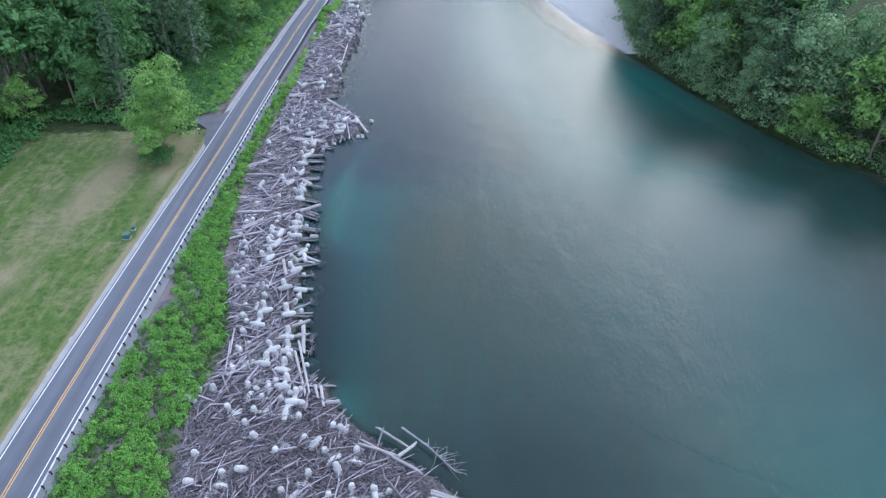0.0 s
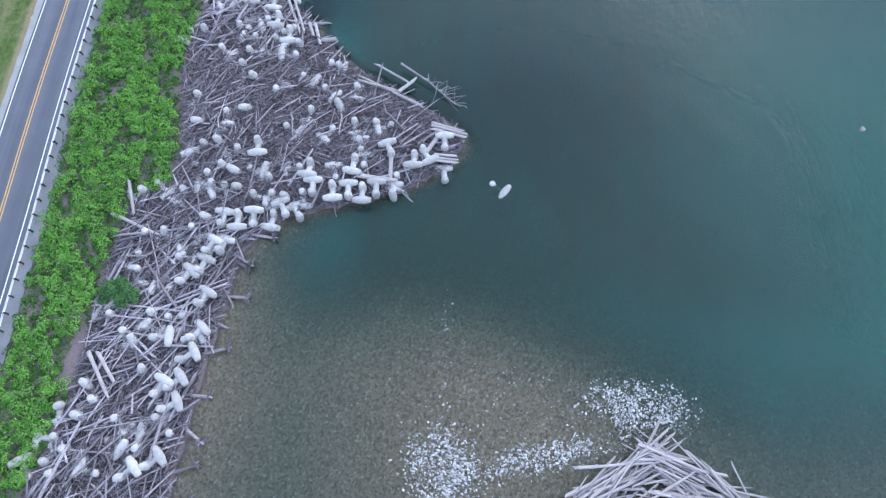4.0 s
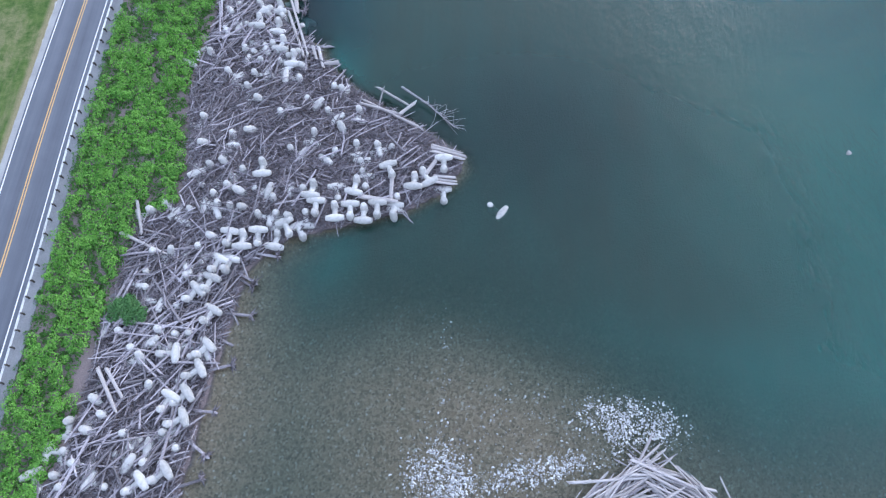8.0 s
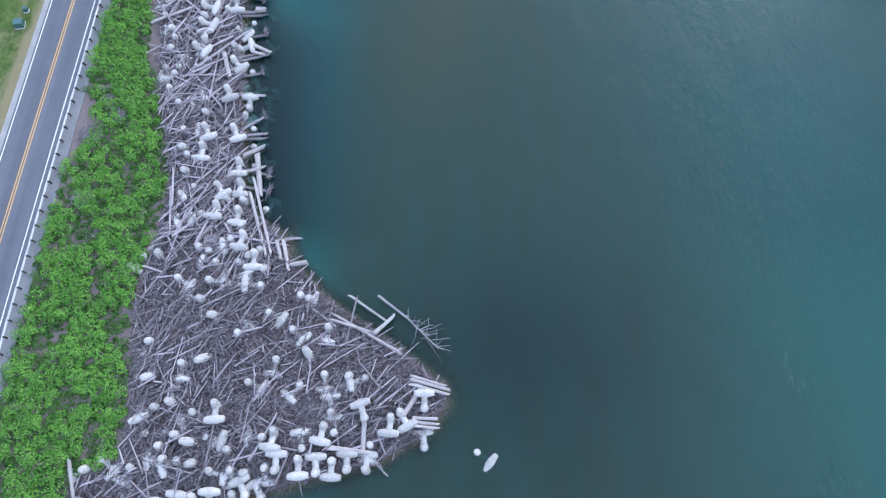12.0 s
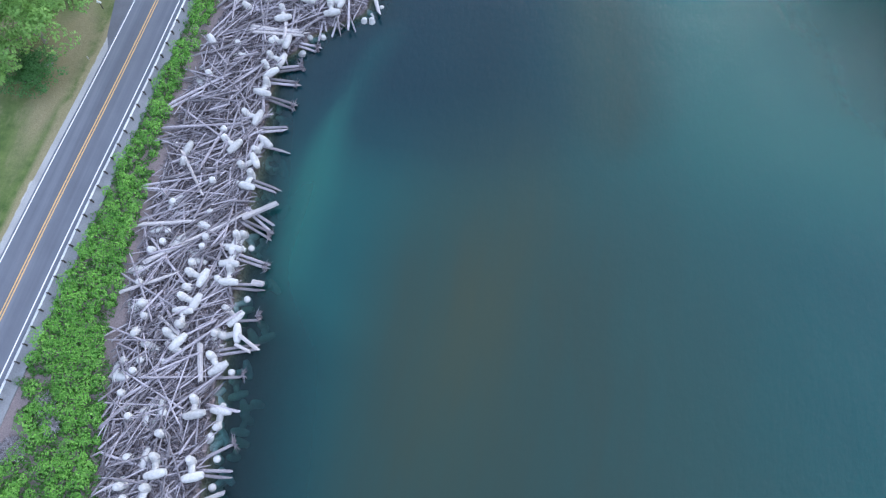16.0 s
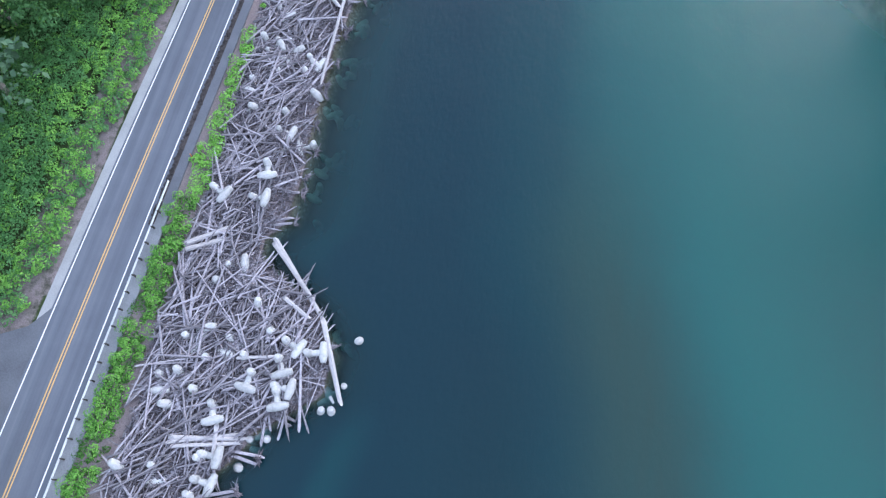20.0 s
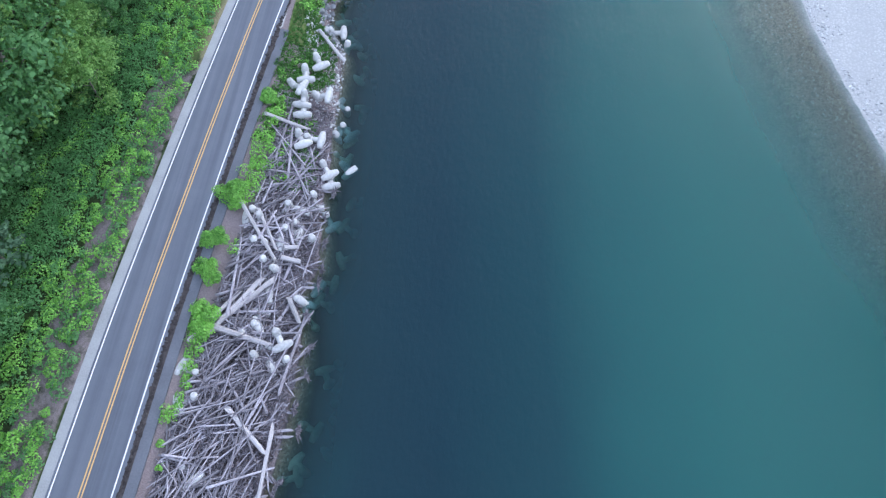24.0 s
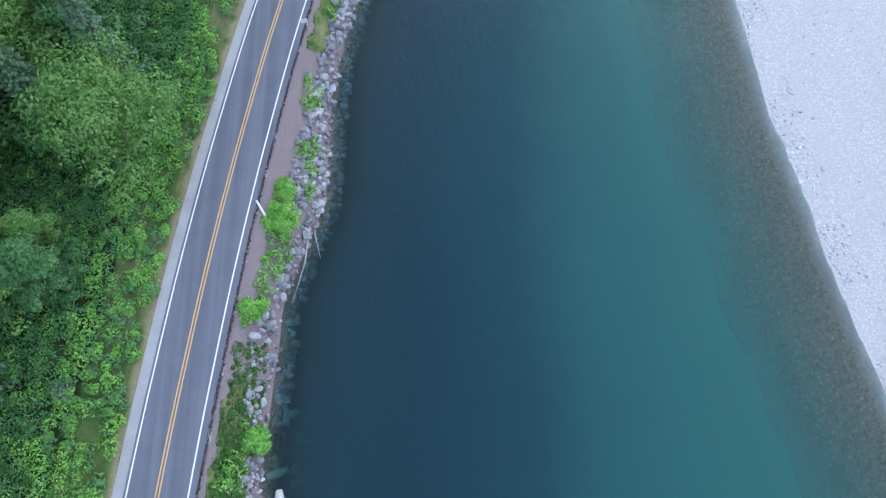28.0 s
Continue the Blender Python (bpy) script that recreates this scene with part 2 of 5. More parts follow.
def ground_material():
    m, n, l, b = material("riverside_ground")
    pos = place_of(n)
    fine, mid, big = tex(n, l, 9.0, 8, 0.7, pos), tex(n, l, 0.9, 6, 0.65, pos), tex(n, l, 0.09, 4, 0.6, pos)
    pebble = tex(n, l, 3.2, coord=pos, kind="voronoi")
    forest = ramp(n, l, mid.outputs[0], [(0.35, (0.022, 0.034, 0.013)), (0.7, (0.07, 0.10, 0.036))])
    green = ramp(n, l, mid.outputs[0], [(0.3, (0.052, 0.105, 0.024)), (0.7, (0.13, 0.185, 0.052))])
    straw = ramp(n, l, fine.outputs[0], [(0.3, (0.19, 0.165, 0.085)), (0.7, (0.40, 0.335, 0.225))])
    dry = calc(n, l, "MULTIPLY", calc(n, l, "SUBTRACT", calc(n, l, "ADD", big.outputs[0], calc(n, l, "MULTIPLY", mid.outputs[0], 0.5)), 0.74), 3.2, True)
    att = n.new("ShaderNodeVertexColor")
    att.layer_name = "cover"
    sep = n.new("ShaderNodeSeparateColor")
    l.new(att.outputs[0], sep.inputs[0])
    swath = n.new("ShaderNodeMapping")
    swath.inputs["Rotation"].default_value = (0, 0, radians(-14))
    swath.inputs["Scale"].default_value = (0.55, 0.13, 1.0)
    l.new(pos, swath.inputs[0])
    mown = tex(n, l, 1.0, 5, 0.65, swath.outputs[0])
    stony = ramp(n, l, pebble.outputs["Distance"], [(0.0, (0.66, 0.65, 0.63)), (0.6, (0.42, 0.415, 0.40))])
    stony = mix(n, l, calc(n, l, "MULTIPLY", fine.outputs[0], 0.5), stony, (0.60, 0.59, 0.575))
    stony = mix(n, l, calc(n, l, "MULTIPLY", calc(n, l, "SUBTRACT", mown.outputs[0], 0.40), 2.2, True), stony, (0.47, 0.465, 0.455))
    soil = ramp(n, l, fine.outputs[0], [(0.3, (0.13, 0.105, 0.104)), (0.7, (0.32, 0.265, 0.262))])
    dryness = n.new("ShaderNodeMath")
    dryness.operation, dryness.use_clamp = "ADD", True
    l.new(dry, dryness.inputs[0])
    l.new(att.outputs["Alpha"], dryness.inputs[1])
    green = mix(n, l, calc(n, l, "MULTIPLY", calc(n, l, "SUBTRACT", mown.outputs[0], 0.50), 2.6, True), green, straw)
    turf = mix(n, l, calc(n, l, "MULTIPLY", dryness.outputs[0], 0.78), green, straw)
    wob = calc(n, l, "MULTIPLY", calc(n, l, "SUBTRACT", mid.outputs[0], 0.5), 0.8)

    def edge(sock):
        return calc(n, l, "MULTIPLY", calc(n, l, "SUBTRACT", calc(n, l, "ADD", sock, wob), 0.35), 4.0, True)

    col = mix(n, l, edge(sep.outputs[0]), forest, turf)
    col = mix(n, l, edge(sep.outputs[2]), col, soil)
    col = mix(n, l, edge(sep.outputs[1]), col, stony)
    # the river bed: brown cobbles with pale ones among them
    stones = tex(n, l, 4.5, coord=pos, kind="voronoi")
    bed = ramp(n, l, stones.outputs["Color"], [(0.1, (0.16, 0.135, 0.10)), (0.45, (0.35, 0.27, 0.19)), (0.8, (0.47, 0.36, 0.26)), (0.97, (0.66, 0.61, 0.53))])
    bed = mix(n, l, calc(n, l, "MULTIPLY", mid.outputs[0], 0.55), bed, (0.33, 0.275, 0.20))
    xyz = n.new("ShaderNodeSeparateXYZ")
    l.new(pos, xyz.inputs[0])
    under = calc(n, l, "MULTIPLY", calc(n, l, "SUBTRACT", -0.02, xyz.outputs[2]), 6.0, True)
    # the bed is coloured darker the deeper it lies
    deep_bed = calc(n, l, "MULTIPLY", calc(n, l, "SUBTRACT", -0.8, xyz.outputs[2]), 0.8, True)
    bed = mix(n, l, deep_bed, bed, (0.035, 0.042, 0.036))
    col = mix(n, l, under, col, bed)
    l.new(col, b.inputs["Base Color"])
    b.inputs["Roughness"].default_value = 0.95
    b.inputs["Specular IOR Level"].default_value = 0.2
    bump(n, l, b, calc(n, l, "ADD", fine.outputs[0], pebble.outputs["Distance"]), 0.5, 0.06)
    return m


def water_material():
    """Clear green river water: it hides its bed by depth, and mirrors the sky at grazing angles."""
    m, n, l, b = material("river_water")
    n.remove(b)
    pos = place_of(n)
    dep = n.new("ShaderNodeVertexColor")
    dep.layer_name = "depth"
    sep = n.new("ShaderNodeSeparateColor")
    l.new(dep.outputs[0], sep.inputs[0])
    swirl = tex(n, l, 0.06, 4, 0.55, pos)
    d = calc(n, l, "ADD", sep.outputs[0], calc(n, l, "MULTIPLY", calc(n, l, "SUBTRACT", swirl.outputs[0], 0.5), 0.10))
    col = ramp(n, l, d, [(0.0, (0.090, 0.090, 0.070)), (0.2, (0.050, 0.090, 0.080)), (0.42, (0.021, 0.122, 0.106)), (0.78, (0.006, 0.041, 0.049)), (1.0, (0.004, 0.025, 0.036))])
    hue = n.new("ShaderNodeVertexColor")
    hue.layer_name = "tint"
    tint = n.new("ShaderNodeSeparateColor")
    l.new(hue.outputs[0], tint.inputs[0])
    # olive over the brown bed, and painted into the far trees' reflection; faint streaks
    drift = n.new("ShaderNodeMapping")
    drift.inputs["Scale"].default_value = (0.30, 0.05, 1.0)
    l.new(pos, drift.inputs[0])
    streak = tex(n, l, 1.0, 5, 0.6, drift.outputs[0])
    olive_streaks = calc(n, l, "MULTIPLY", tint.outputs[0], calc(n, l, "ADD", 0.62, calc(n, l, "MULTIPLY", streak.outputs[0], 0.7)), True)
    col = mix(n, l, olive_streaks, col, (0.025, 0.051, 0.041))
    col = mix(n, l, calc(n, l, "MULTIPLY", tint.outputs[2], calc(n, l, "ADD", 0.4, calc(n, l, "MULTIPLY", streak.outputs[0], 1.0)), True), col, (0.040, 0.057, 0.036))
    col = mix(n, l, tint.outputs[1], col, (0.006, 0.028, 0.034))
    body = n.new("ShaderNodeBsdfDiffuse")
    l.new(col, body.inputs[0])
    clear = n.new("ShaderNodeBsdfTransparent")
    l.new(ramp(n, l, d, [(0.0, (0.92, 0.94, 0.92)), (0.4, (0.50, 0.75, 0.72)), (0.9, (0.16, 0.36, 0.38))]), clear.inputs[0])
    murk = n.new("ShaderNodeMixShader")
    l.new(calc(n, l, "SUBTRACT", 1.0, calc(n, l, "POWER", 0.004, calc(n, l, "POWER", calc(n, l, "MAXIMUM", calc(n, l, "MULTIPLY", d, calc(n, l, "SUBTRACT", 1.0, calc(n, l, "MULTIPLY", tint.outputs[1], 0.72))), 0.0), 1.5), True), True), murk.inputs[0])
    l.new(clear.outputs[0], murk.inputs[1])
    l.new(body.outputs[0], murk.inputs[2])
    # ripples drawn out along the current
    mapping = n.new("ShaderNodeMapping")
    mapping.inputs["Scale"].default_value = (1.0, 0.55, 1.0)
    l.new(pos, mapping.inputs[0])
    r1, r2 = tex(n, l, 1.5, 6, 0.68, mapping.outputs[0]), tex(n, l, 0.24, 3, 0.5, mapping.outputs[0])
    hgt = calc(n, l, "ADD", r1.outputs[0], calc(n, l, "MULTIPLY", r2.outputs[0], 1.8))
    bp = n.new("ShaderNodeBump")
    bp.inputs["Strength"].default_value = 0.6
    bp.inputs["Distance"].default_value = 0.16
    l.new(calc(n, l, "MULTIPLY", hgt, calc(n, l, "ADD", calc(n, l, "MULTIPLY", sep.outputs[2], 2.0), 0.15)), bp.inputs["Height"])
    gloss = n.new("ShaderNodeBsdfGlossy")
    gloss.inputs["Roughness"].default_value = 0.02
    gloss.inputs["Color"].default_value = (1, 1, 1, 1)
    l.new(bp.outputs[0], gloss.inputs["Normal"])
    fres = n.new("ShaderNodeFresnel")
    fres.inputs[0].default_value = 1.333
    l.new(bp.outputs[0], fres.inputs["Normal"])
    wet = n.new("ShaderNodeMixShader")
    l.new(fres.outputs[0], wet.inputs[0])
    l.new(murk.outputs[0], wet.inputs[1])
    l.new(gloss.outputs[0], wet.inputs[2])
    # broken white water over the shoal
    fleck = tex(n, l, 5.5, 6, 0.9, pos)
    patch = tex(n, l, 0.35, 3, 0.6, pos)
    f = calc(n, l, "ADD", calc(n, l, "MULTIPLY", fleck.outputs[0], 1.1), calc(n, l, "MULTIPLY", patch.outputs[0], 0.4))
    f = calc(n, l, "MULTIPLY", calc(n, l, "SUBTRACT", calc(n, l, "ADD", f, sep.outputs[1]), 1.17), 12.0, True)
    foam = n.new("ShaderNodeBsdfDiffuse")
    foam.inputs[0].default_value = (0.78, 0.80, 0.82, 1)
    top = n.new("ShaderNodeMixShader")
    l.new(f, top.inputs[0])
    l.new(wet.outputs[0], top.inputs[1])
    l.new(foam.outputs[0], top.inputs[2])
    l.new(top.outputs[0], n["Material Output"].inputs[0])
    return m


GROUND, WATER = ground_material(), water_material()

# ---- the plan: lines that run along the valley, as x over y ----
ROAD = ((-400, -62), (-150, -50), (0, -45.6), (40, -45.2), (60, -45.5), (80, -45.2), (113, -44.6), (132, -43.9), (150, -43.6), (175, -43.0), (195, -42.2), (208, -42.0), (235, -40.5), (254, -39.1), (268, -37.6), (280, -36.1), (295, -33.7), (310, -30.9), (340, -23.5), (380, -8), (430, 22), (500, 80), (700, 330))
SHORE = ((-400, -40), (-100, -26), (16, -22), (27, -20.8), (35, -19.3), (41, -18.5), (45, -14), (47.2, -6), (48.4, -1), (51.6, 4.5), (55, 6.7), (57.5, 6), (61.4, 1.0), (63.6, -2.2), (67.2, -7.5), (72, -12), (77, -15), (81, -15.5), (89, -16.6), (98, -18.1), (109, -19.4), (118, -20.8), (131, -22.3), (142, -24), (144, -23.5), (147.6, -19.3), (149.2, -17.2), (154, -17), (159, -20.5), (163, -27.5), (165.5, -28), (168, -26), (173, -25.2), (181, -25.7), (193, -25.9), (201, -24.8), (209, -24.8), (215, -26.3), (219, -24.7), (226, -25.8), (238, -27), (249, -27.6), (253.7, -30.4), (266, -29.4), (272, -29.2), (279, -26.8), (284, -25), (300, -24.6), (310, -22.6), (340, -13), (380, 3), (430, 34), (500, 92), (700, 345))
GREEN_EDGE = ((-400, -50), (-100, -39), (10, -36.5), (21, -33.6), (29, -33.1), (38, -32.6), (46, -31.5), (48.5, -27.2), (54, -27.2), (64, -28.9), (80, -27.2), (90, -30), (100, -33.2), (111, -34.9), (128, -36.6), (146, -36.2), (160, -35.6), (173, -35.8), (195, -36.5), (209, -35.6), (224, -34.0), (240, -33.2), (254, -32.5), (262, -32.0), (300, -28), (340, -18), (700, 336))
RIGHT_BANK = ((-400, 150), (-100, 118), (60, 110), (125, 103), (139, 96), (144, 87), (161, 76.3), (180, 66.4), (197, 59), (211, 52), (231, 43), (247, 38), (261, 33.4), (275, 30.6), (294, 27.2), (311, 25.6), (345, 32), (380, 52), (430, 92), (500, 150), (700, 420))
BAR_BACK = ((-400, 152), (-100, 119), (139, 96.8), (144, 88), (161, 77.2), (180, 67.2), (205, 56.6), (215, 55.5), (235, 58), (260, 66), (311, 72), (345, 74), (400, 92), (500, 165), (700, 430))


COLUMNS = {}


def along(line, y):
    """x of one of the plan's lines at y."""
    if line not in COLUMNS:
        COLUMNS[line] = np.array(line, float).T.copy()
    return np.interp(y, *COLUMNS[line])


def smooth(a, b, v):
    t = np.clip((np.asarray(v, float) - a) / (b - a), 0, 1)
    return t * t * (3 - 2 * t)


def foot(y):
    """Where the dry heap ends: behind the outer row of armour units."""
    return along(SHORE, y) - 3.3 * smooth(74, 80, y) * (1 - smooth(138, 143, y)) - 0.5 * smooth(168, 172, y) * (1 - smooth(226, 232, y))


def ripple(x, y, s, seed=0.0):
    """Smooth, aperiodic unevenness between about -1 and 1."""
    x, y = np.asarray(x, float) / s + seed * 7.3, np.asarray(y, float) / s - seed * 3.1
    return (np.sin(1.3 * x + 0.7 * y) + np.sin(0.9 * y - 1.7 * x + 1.1) + np.sin(2.3 * x + 1.9 * y + 2.0) * 0.6 + np.sin(3.1 * y - 2.2 * x) * 0.5) / 3.1


CHANNEL = ((-400, 8), (118, 4), (140, 5.5), (152, 4), (170, -2), (195, -4), (233, -8.6), (288, -10.7), (320, -8), (380, 12), (500, 100), (700, 353))
LEDGE = ((90, -16.6), (100, -17.6), (112, -18.3), (122, -18.0), (132, -17.4), (144, -14.6), (150, -12.5))


def river_depth(x, y):
    """Depth of the river, from 0 to 1 at the deepest: a channel along the outer bank, shoaling towards the other side."""
    s, q = foot(y), along(RIGHT_BANK, y)
    side = np.clip((x - s) / (9.0 - 6.6 * smooth(42, 50, y) + 2.6 * smooth(158, 172, y)), 0, 1) ** 0.8
    north = np.interp(x - along(CHANNEL, y), (-14, -5, 4, 14, 26, 60), (1.0, 0.96, 0.80, 0.58, 0.43, 0.36))
    south = 0.41 + 0.20 * smooth(56, 84, y) - 0.27 * (1 - smooth(26, 47, y + 0.35 * np.clip(x, 0, 40)))
    deep = south + (north - south) * smooth(120, 142, y)
    bar = 15 - 11 * (1 - smooth(190, 214, y))
    deep = np.minimum(deep, 0.04 + 0.36 * np.clip((q - x) / bar, 0, 1) ** 0.7 + np.clip((q - x - bar) / 22, 0, 1))
    ledge = 0.25 * np.exp(-(((x - along(LEDGE, y)) / np.where(x > along(LEDGE, y), 2.6, 1.5)) ** 2)) * smooth(90, 122, y) * (1 - smooth(143, 152, y))
    ledge = ledge + 0.22 * np.exp(-(((x - s - 5.5) / 2.4) ** 2)) * smooth(160, 166, y) * (1 - smooth(196, 206, y))
    shoal = np.exp(-(((x - 9) / 18) ** 2 + ((y - 22) / 20) ** 2)) * 0.14
    shoal = shoal + 0.25 * np.exp(-(((x + 12.2) / 2.2) ** 2 + ((y - 76) / 2.8) ** 2))
    return np.clip((0.035 + deep * side) - ledge * side - shoal, 0.045, 1)


def ground_height(x, y):
    x, y = np.asarray(x, float), np.asarray(y, float)
    r, s, g, q = along(ROAD, y), foot(y), along(GREEN_EDGE, y), along(RIGHT_BANK, y)
    # left bank: bench of the road, slope of shrubs, then the heap of wood down to the water
    bench = 3.15 + 0 * x
    leftward = 3.15 - 0.35 * smooth(4.5, 7.5, r - x) + 0.10 * ripple(x, y, 6) * smooth(7, 14, r - x) + 0.03 * np.clip(r - x - 40, 0, 400)
    slope = 3.1 - 0.9 * np.clip((x - r - 4.6) / np.maximum(g - r - 4.6, 0.6), 0, 1)
    heap = 0.0 + 2.2 * np.clip((s - x) / np.maximum(s - g, 0.6), 0, 1) ** 0.75
    left = np.where(x < r - 4.5, leftward, np.where(x < r + 4.6, bench, np.where(x < g, np.maximum(slope, 2.2), heap)))
    bed = -4.6 * river_depth(x, y) + 0.05 * ripple(x, y, 2.5)
    bar = np.clip((x - q) * 0.10, 0, 1.4) + 0.03 * np.clip(x - q - 30, 0, 500) + 0.06 * ripple(x, y, 5)
    return np.where(x < s, left, np.where(x < q, np.where(q - x < 8, np.maximum(bed, -0.10 * (q - x)), np.minimum(bed, -0.12)), bar))
# ---- helpers for meshes ----


def mesh_from(name, verts, faces, mat, smooth_shade=False):
    me = bpy.data.meshes.new(name)
    if isinstance(faces, np.ndarray):
        n, (m, k) = len(verts), faces.shape
        me.vertices.add(n)
        me.vertices.foreach_set("co", np.asarray(verts, np.float32).ravel())
        me.loops.add(m * k)
        me.loops.foreach_set("vertex_index", faces.astype(np.int32).ravel())
        me.polygons.add(m)
        me.polygons.foreach_set("loop_start", np.arange(0, m * k, k, dtype=np.int32))
        me.update(calc_edges=True)
    else:
        me.from_pydata([tuple(v) for v in verts], [], [tuple(int(i) for i in f) for f in faces])
    me.materials.append(mat)
    if smooth_shade:
        me.polygons.foreach_set("use_smooth", [True] * len(me.polygons))
    me.update()
    return me


def part(name, bm, mat, parent, label=""):
    """Links a bmesh, or a ready mesh, as one mesh object under a thing or a part."""
    if isinstance(bm, bmesh.types.BMesh):
        me = bpy.data.meshes.new(name)
        bm.to_mesh(me)
        bm.free()
        me.materials.append(mat)
    else:
        me = bm
    ob = new(name, me)
    ob.parent = parent
    if label:
        tagged(ob, label)
    return ob


def box(bm, size, at=(0, 0, 0), bevel=0.0):
    got = bmesh.ops.create_cube(bm, size=1.0, matrix=Matrix.Translation(at) @ Matrix.Diagonal((*size, 1)))
    if bevel:
        edges = {e for v in got["verts"] for e in v.link_edges}
        bmesh.ops.bevel(bm, geom=list(edges), offset=bevel, segments=2, affect="EDGES")
    return bm


def thing(name, m, label, category, group=""):
    ob = new(name)
    ob.matrix_world = m
    return tagged(ob, label, category, group)


def tube(points, radii, sides=7, cap=True):
    """Verts and faces of a tapering round bar through the points."""
    pts, verts, faces = [Vector(p) for p in points], [], []
    for i, p in enumerate(pts):
        d = (pts[min(i + 1, len(pts) - 1)] - pts[max(i - 1, 0)]).normalized()
        a = d.orthogonal().normalized() if abs(d.z) > 0.95 else d.cross(Vector((0, 0, 1))).normalized()
        b = d.cross(a)
        for k in range(sides):
            t = 2 * math.pi * k / sides
            verts.append(p + (a * math.cos(t) + b * math.sin(t)) * radii[i])
    for i in range(len(pts) - 1):
        for k in range(sides):
            faces.append((i * sides + k, i * sides + (k + 1) % sides, (i + 1) * sides + (k + 1) % sides, (i + 1) * sides + k))
    if cap:
        faces.append(tuple(range(sides))[::-1])
        faces.append(tuple(range((len(pts) - 1) * sides, len(pts) * sides)))
    return verts, faces


def join(pieces):
    verts, faces, n = [], [], 0
    for v, f in pieces:
        verts += list(v)
        faces += [tuple(i + n for i in q) for q in f]
        n += len(v)
    return verts, faces


def leaves(centres, sizes, rng, up=0.5, out=None):
    """One pointed, slightly folded leaf spray of four corners at each centre; out: the way that each one faces."""
    c = np.asarray(centres, float)
    n = len(c)
    nrm = rng.normal(size=(n, 3))
    nrm[:, 2] = np.abs(nrm[:, 2]) + up
    if out is not None:
        nrm = 0.34 * rng.normal(size=(n, 3)) + out
        nrm[:, 2] += 0.35
    nrm /= np.linalg.norm(nrm, axis=1, keepdims=True)
    a = np.cross(nrm, rng.normal(size=(n, 3)))
    a /= np.linalg.norm(a, axis=1, keepdims=True) + 1e-9
    b = np.cross(nrm, a)
    s = np.asarray(sizes, float).reshape(-1, 1) * np.ones((n, 1))
    k = 0.45 + 0.3 * rng.random((n, 1))
    quad = np.stack([c + a * s, c + b * s * k + nrm * s * 0.15, c - a * s, c - b * s * k + nrm * s * 0.15], 1)
    return quad.reshape(-1, 3), np.arange(4 * n).reshape(-1, 4)


def dome(centre, radius, count, rng, flat=0.75, full=False):
    """Points on the uneven upper shell of a leafy dome, and the way that each one faces."""
    d = rng.normal(size=(count, 3))
    d /= np.linalg.norm(d, axis=1, keepdims=True)
    if not full:
        d[:, 2] = np.abs(d[:, 2])
    lobes = 1 + 0.16 * np.sin(d[:, :1] * 5 + centre[0] * 3) + 0.16 * np.sin(d[:, 1:2] * 5 + centre[1] * 3)
    r = radius * lobes * (0.86 + 0.2 * rng.random((count, 1)))
    return np.asarray(centre) + d * r * np.array((1, 1, flat)), d


# ---- ground, river, hills ----
gx = np.unique(np.r_[np.linspace(-2600, -260, 14), np.linspace(-260, -90, 30), np.arange(-90, -56, 2.0), np.arange(-56, 12, 0.7), np.arange(12, 24, 1.6), np.arange(24, 62, 0.8), np.arange(62, 110, 1.6), np.linspace(110, 300, 24), np.linspace(300, 2600, 14)])
gy = np.unique(np.r_[np.linspace(-2600, -140, 14), np.linspace(-140, 0, 16), np.arange(0, 330, 0.9), np.linspace(330, 520, 40), np.linspace(520, 2800, 14)])


def sheet(name, xs, ys, z_of, mat):
    X, Y = np.meshgrid(xs, ys)
    Z = z_of(X, Y)
    nx, ny = len(xs), len(ys)
    idx = np.arange(nx * ny).reshape(ny, nx)
    faces = np.stack([idx[:-1, :-1], idx[:-1, 1:], idx[1:, 1:], idx[1:, :-1]], -1).reshape(-1, 4)
    me = mesh_from(name, np.stack([X, Y, Z], -1).reshape(-1, 3), faces, mat, True)
    return me, X, Y, Z


me, X, Y, Z = sheet("ground", gx, gy, lambda x, y: np.where((np.abs(x - along(ROAD, y)) < 3.9), ground_height(x, y) - 0.12, ground_height(x, y)), GROUND)
r, s, g, q, bb = (along(line, Y) for line in (ROAD, SHORE, GREEN_EDGE, RIGHT_BANK, BAR_BACK))
turf = (1 - smooth(140, 147, Y - 0.12 * (X + 50))) * (X < r - 3.5) * (1 - smooth(88, 99, -X + 0.25 * (118 - Y) * (Y < 118)))
turf = np.where((X > r - 3.6) | (Y > 148), np.where(X > r - 4.4, 0, turf), turf)
turf = np.maximum(turf, ((X > r - 10) & (X < r - 4.0)) * smooth(236, 250, Y) * 0.9)
turf = np.maximum(turf, ((X > r + 4.6) & (X < g + 1.5)) * np.maximum(smooth(245, 251, Y) * (1 - smooth(261, 268, Y)), smooth(300, 306, Y)) * 0.9)
stony = np.maximum((X > q - 2) * (1 - smooth(0, 4, X - bb)) * (Y > 205), ((X > r - 3.8) & (X < r + 3.7)) * 1.0)
soil = np.maximum(((X > r + 3.6) & (X < s + 1)) * 1.0, ((X > r - 9.5) & (X < r - 4.1)) * smooth(145, 149, Y) * (1 - smooth(240, 254, Y)) * 0.56)
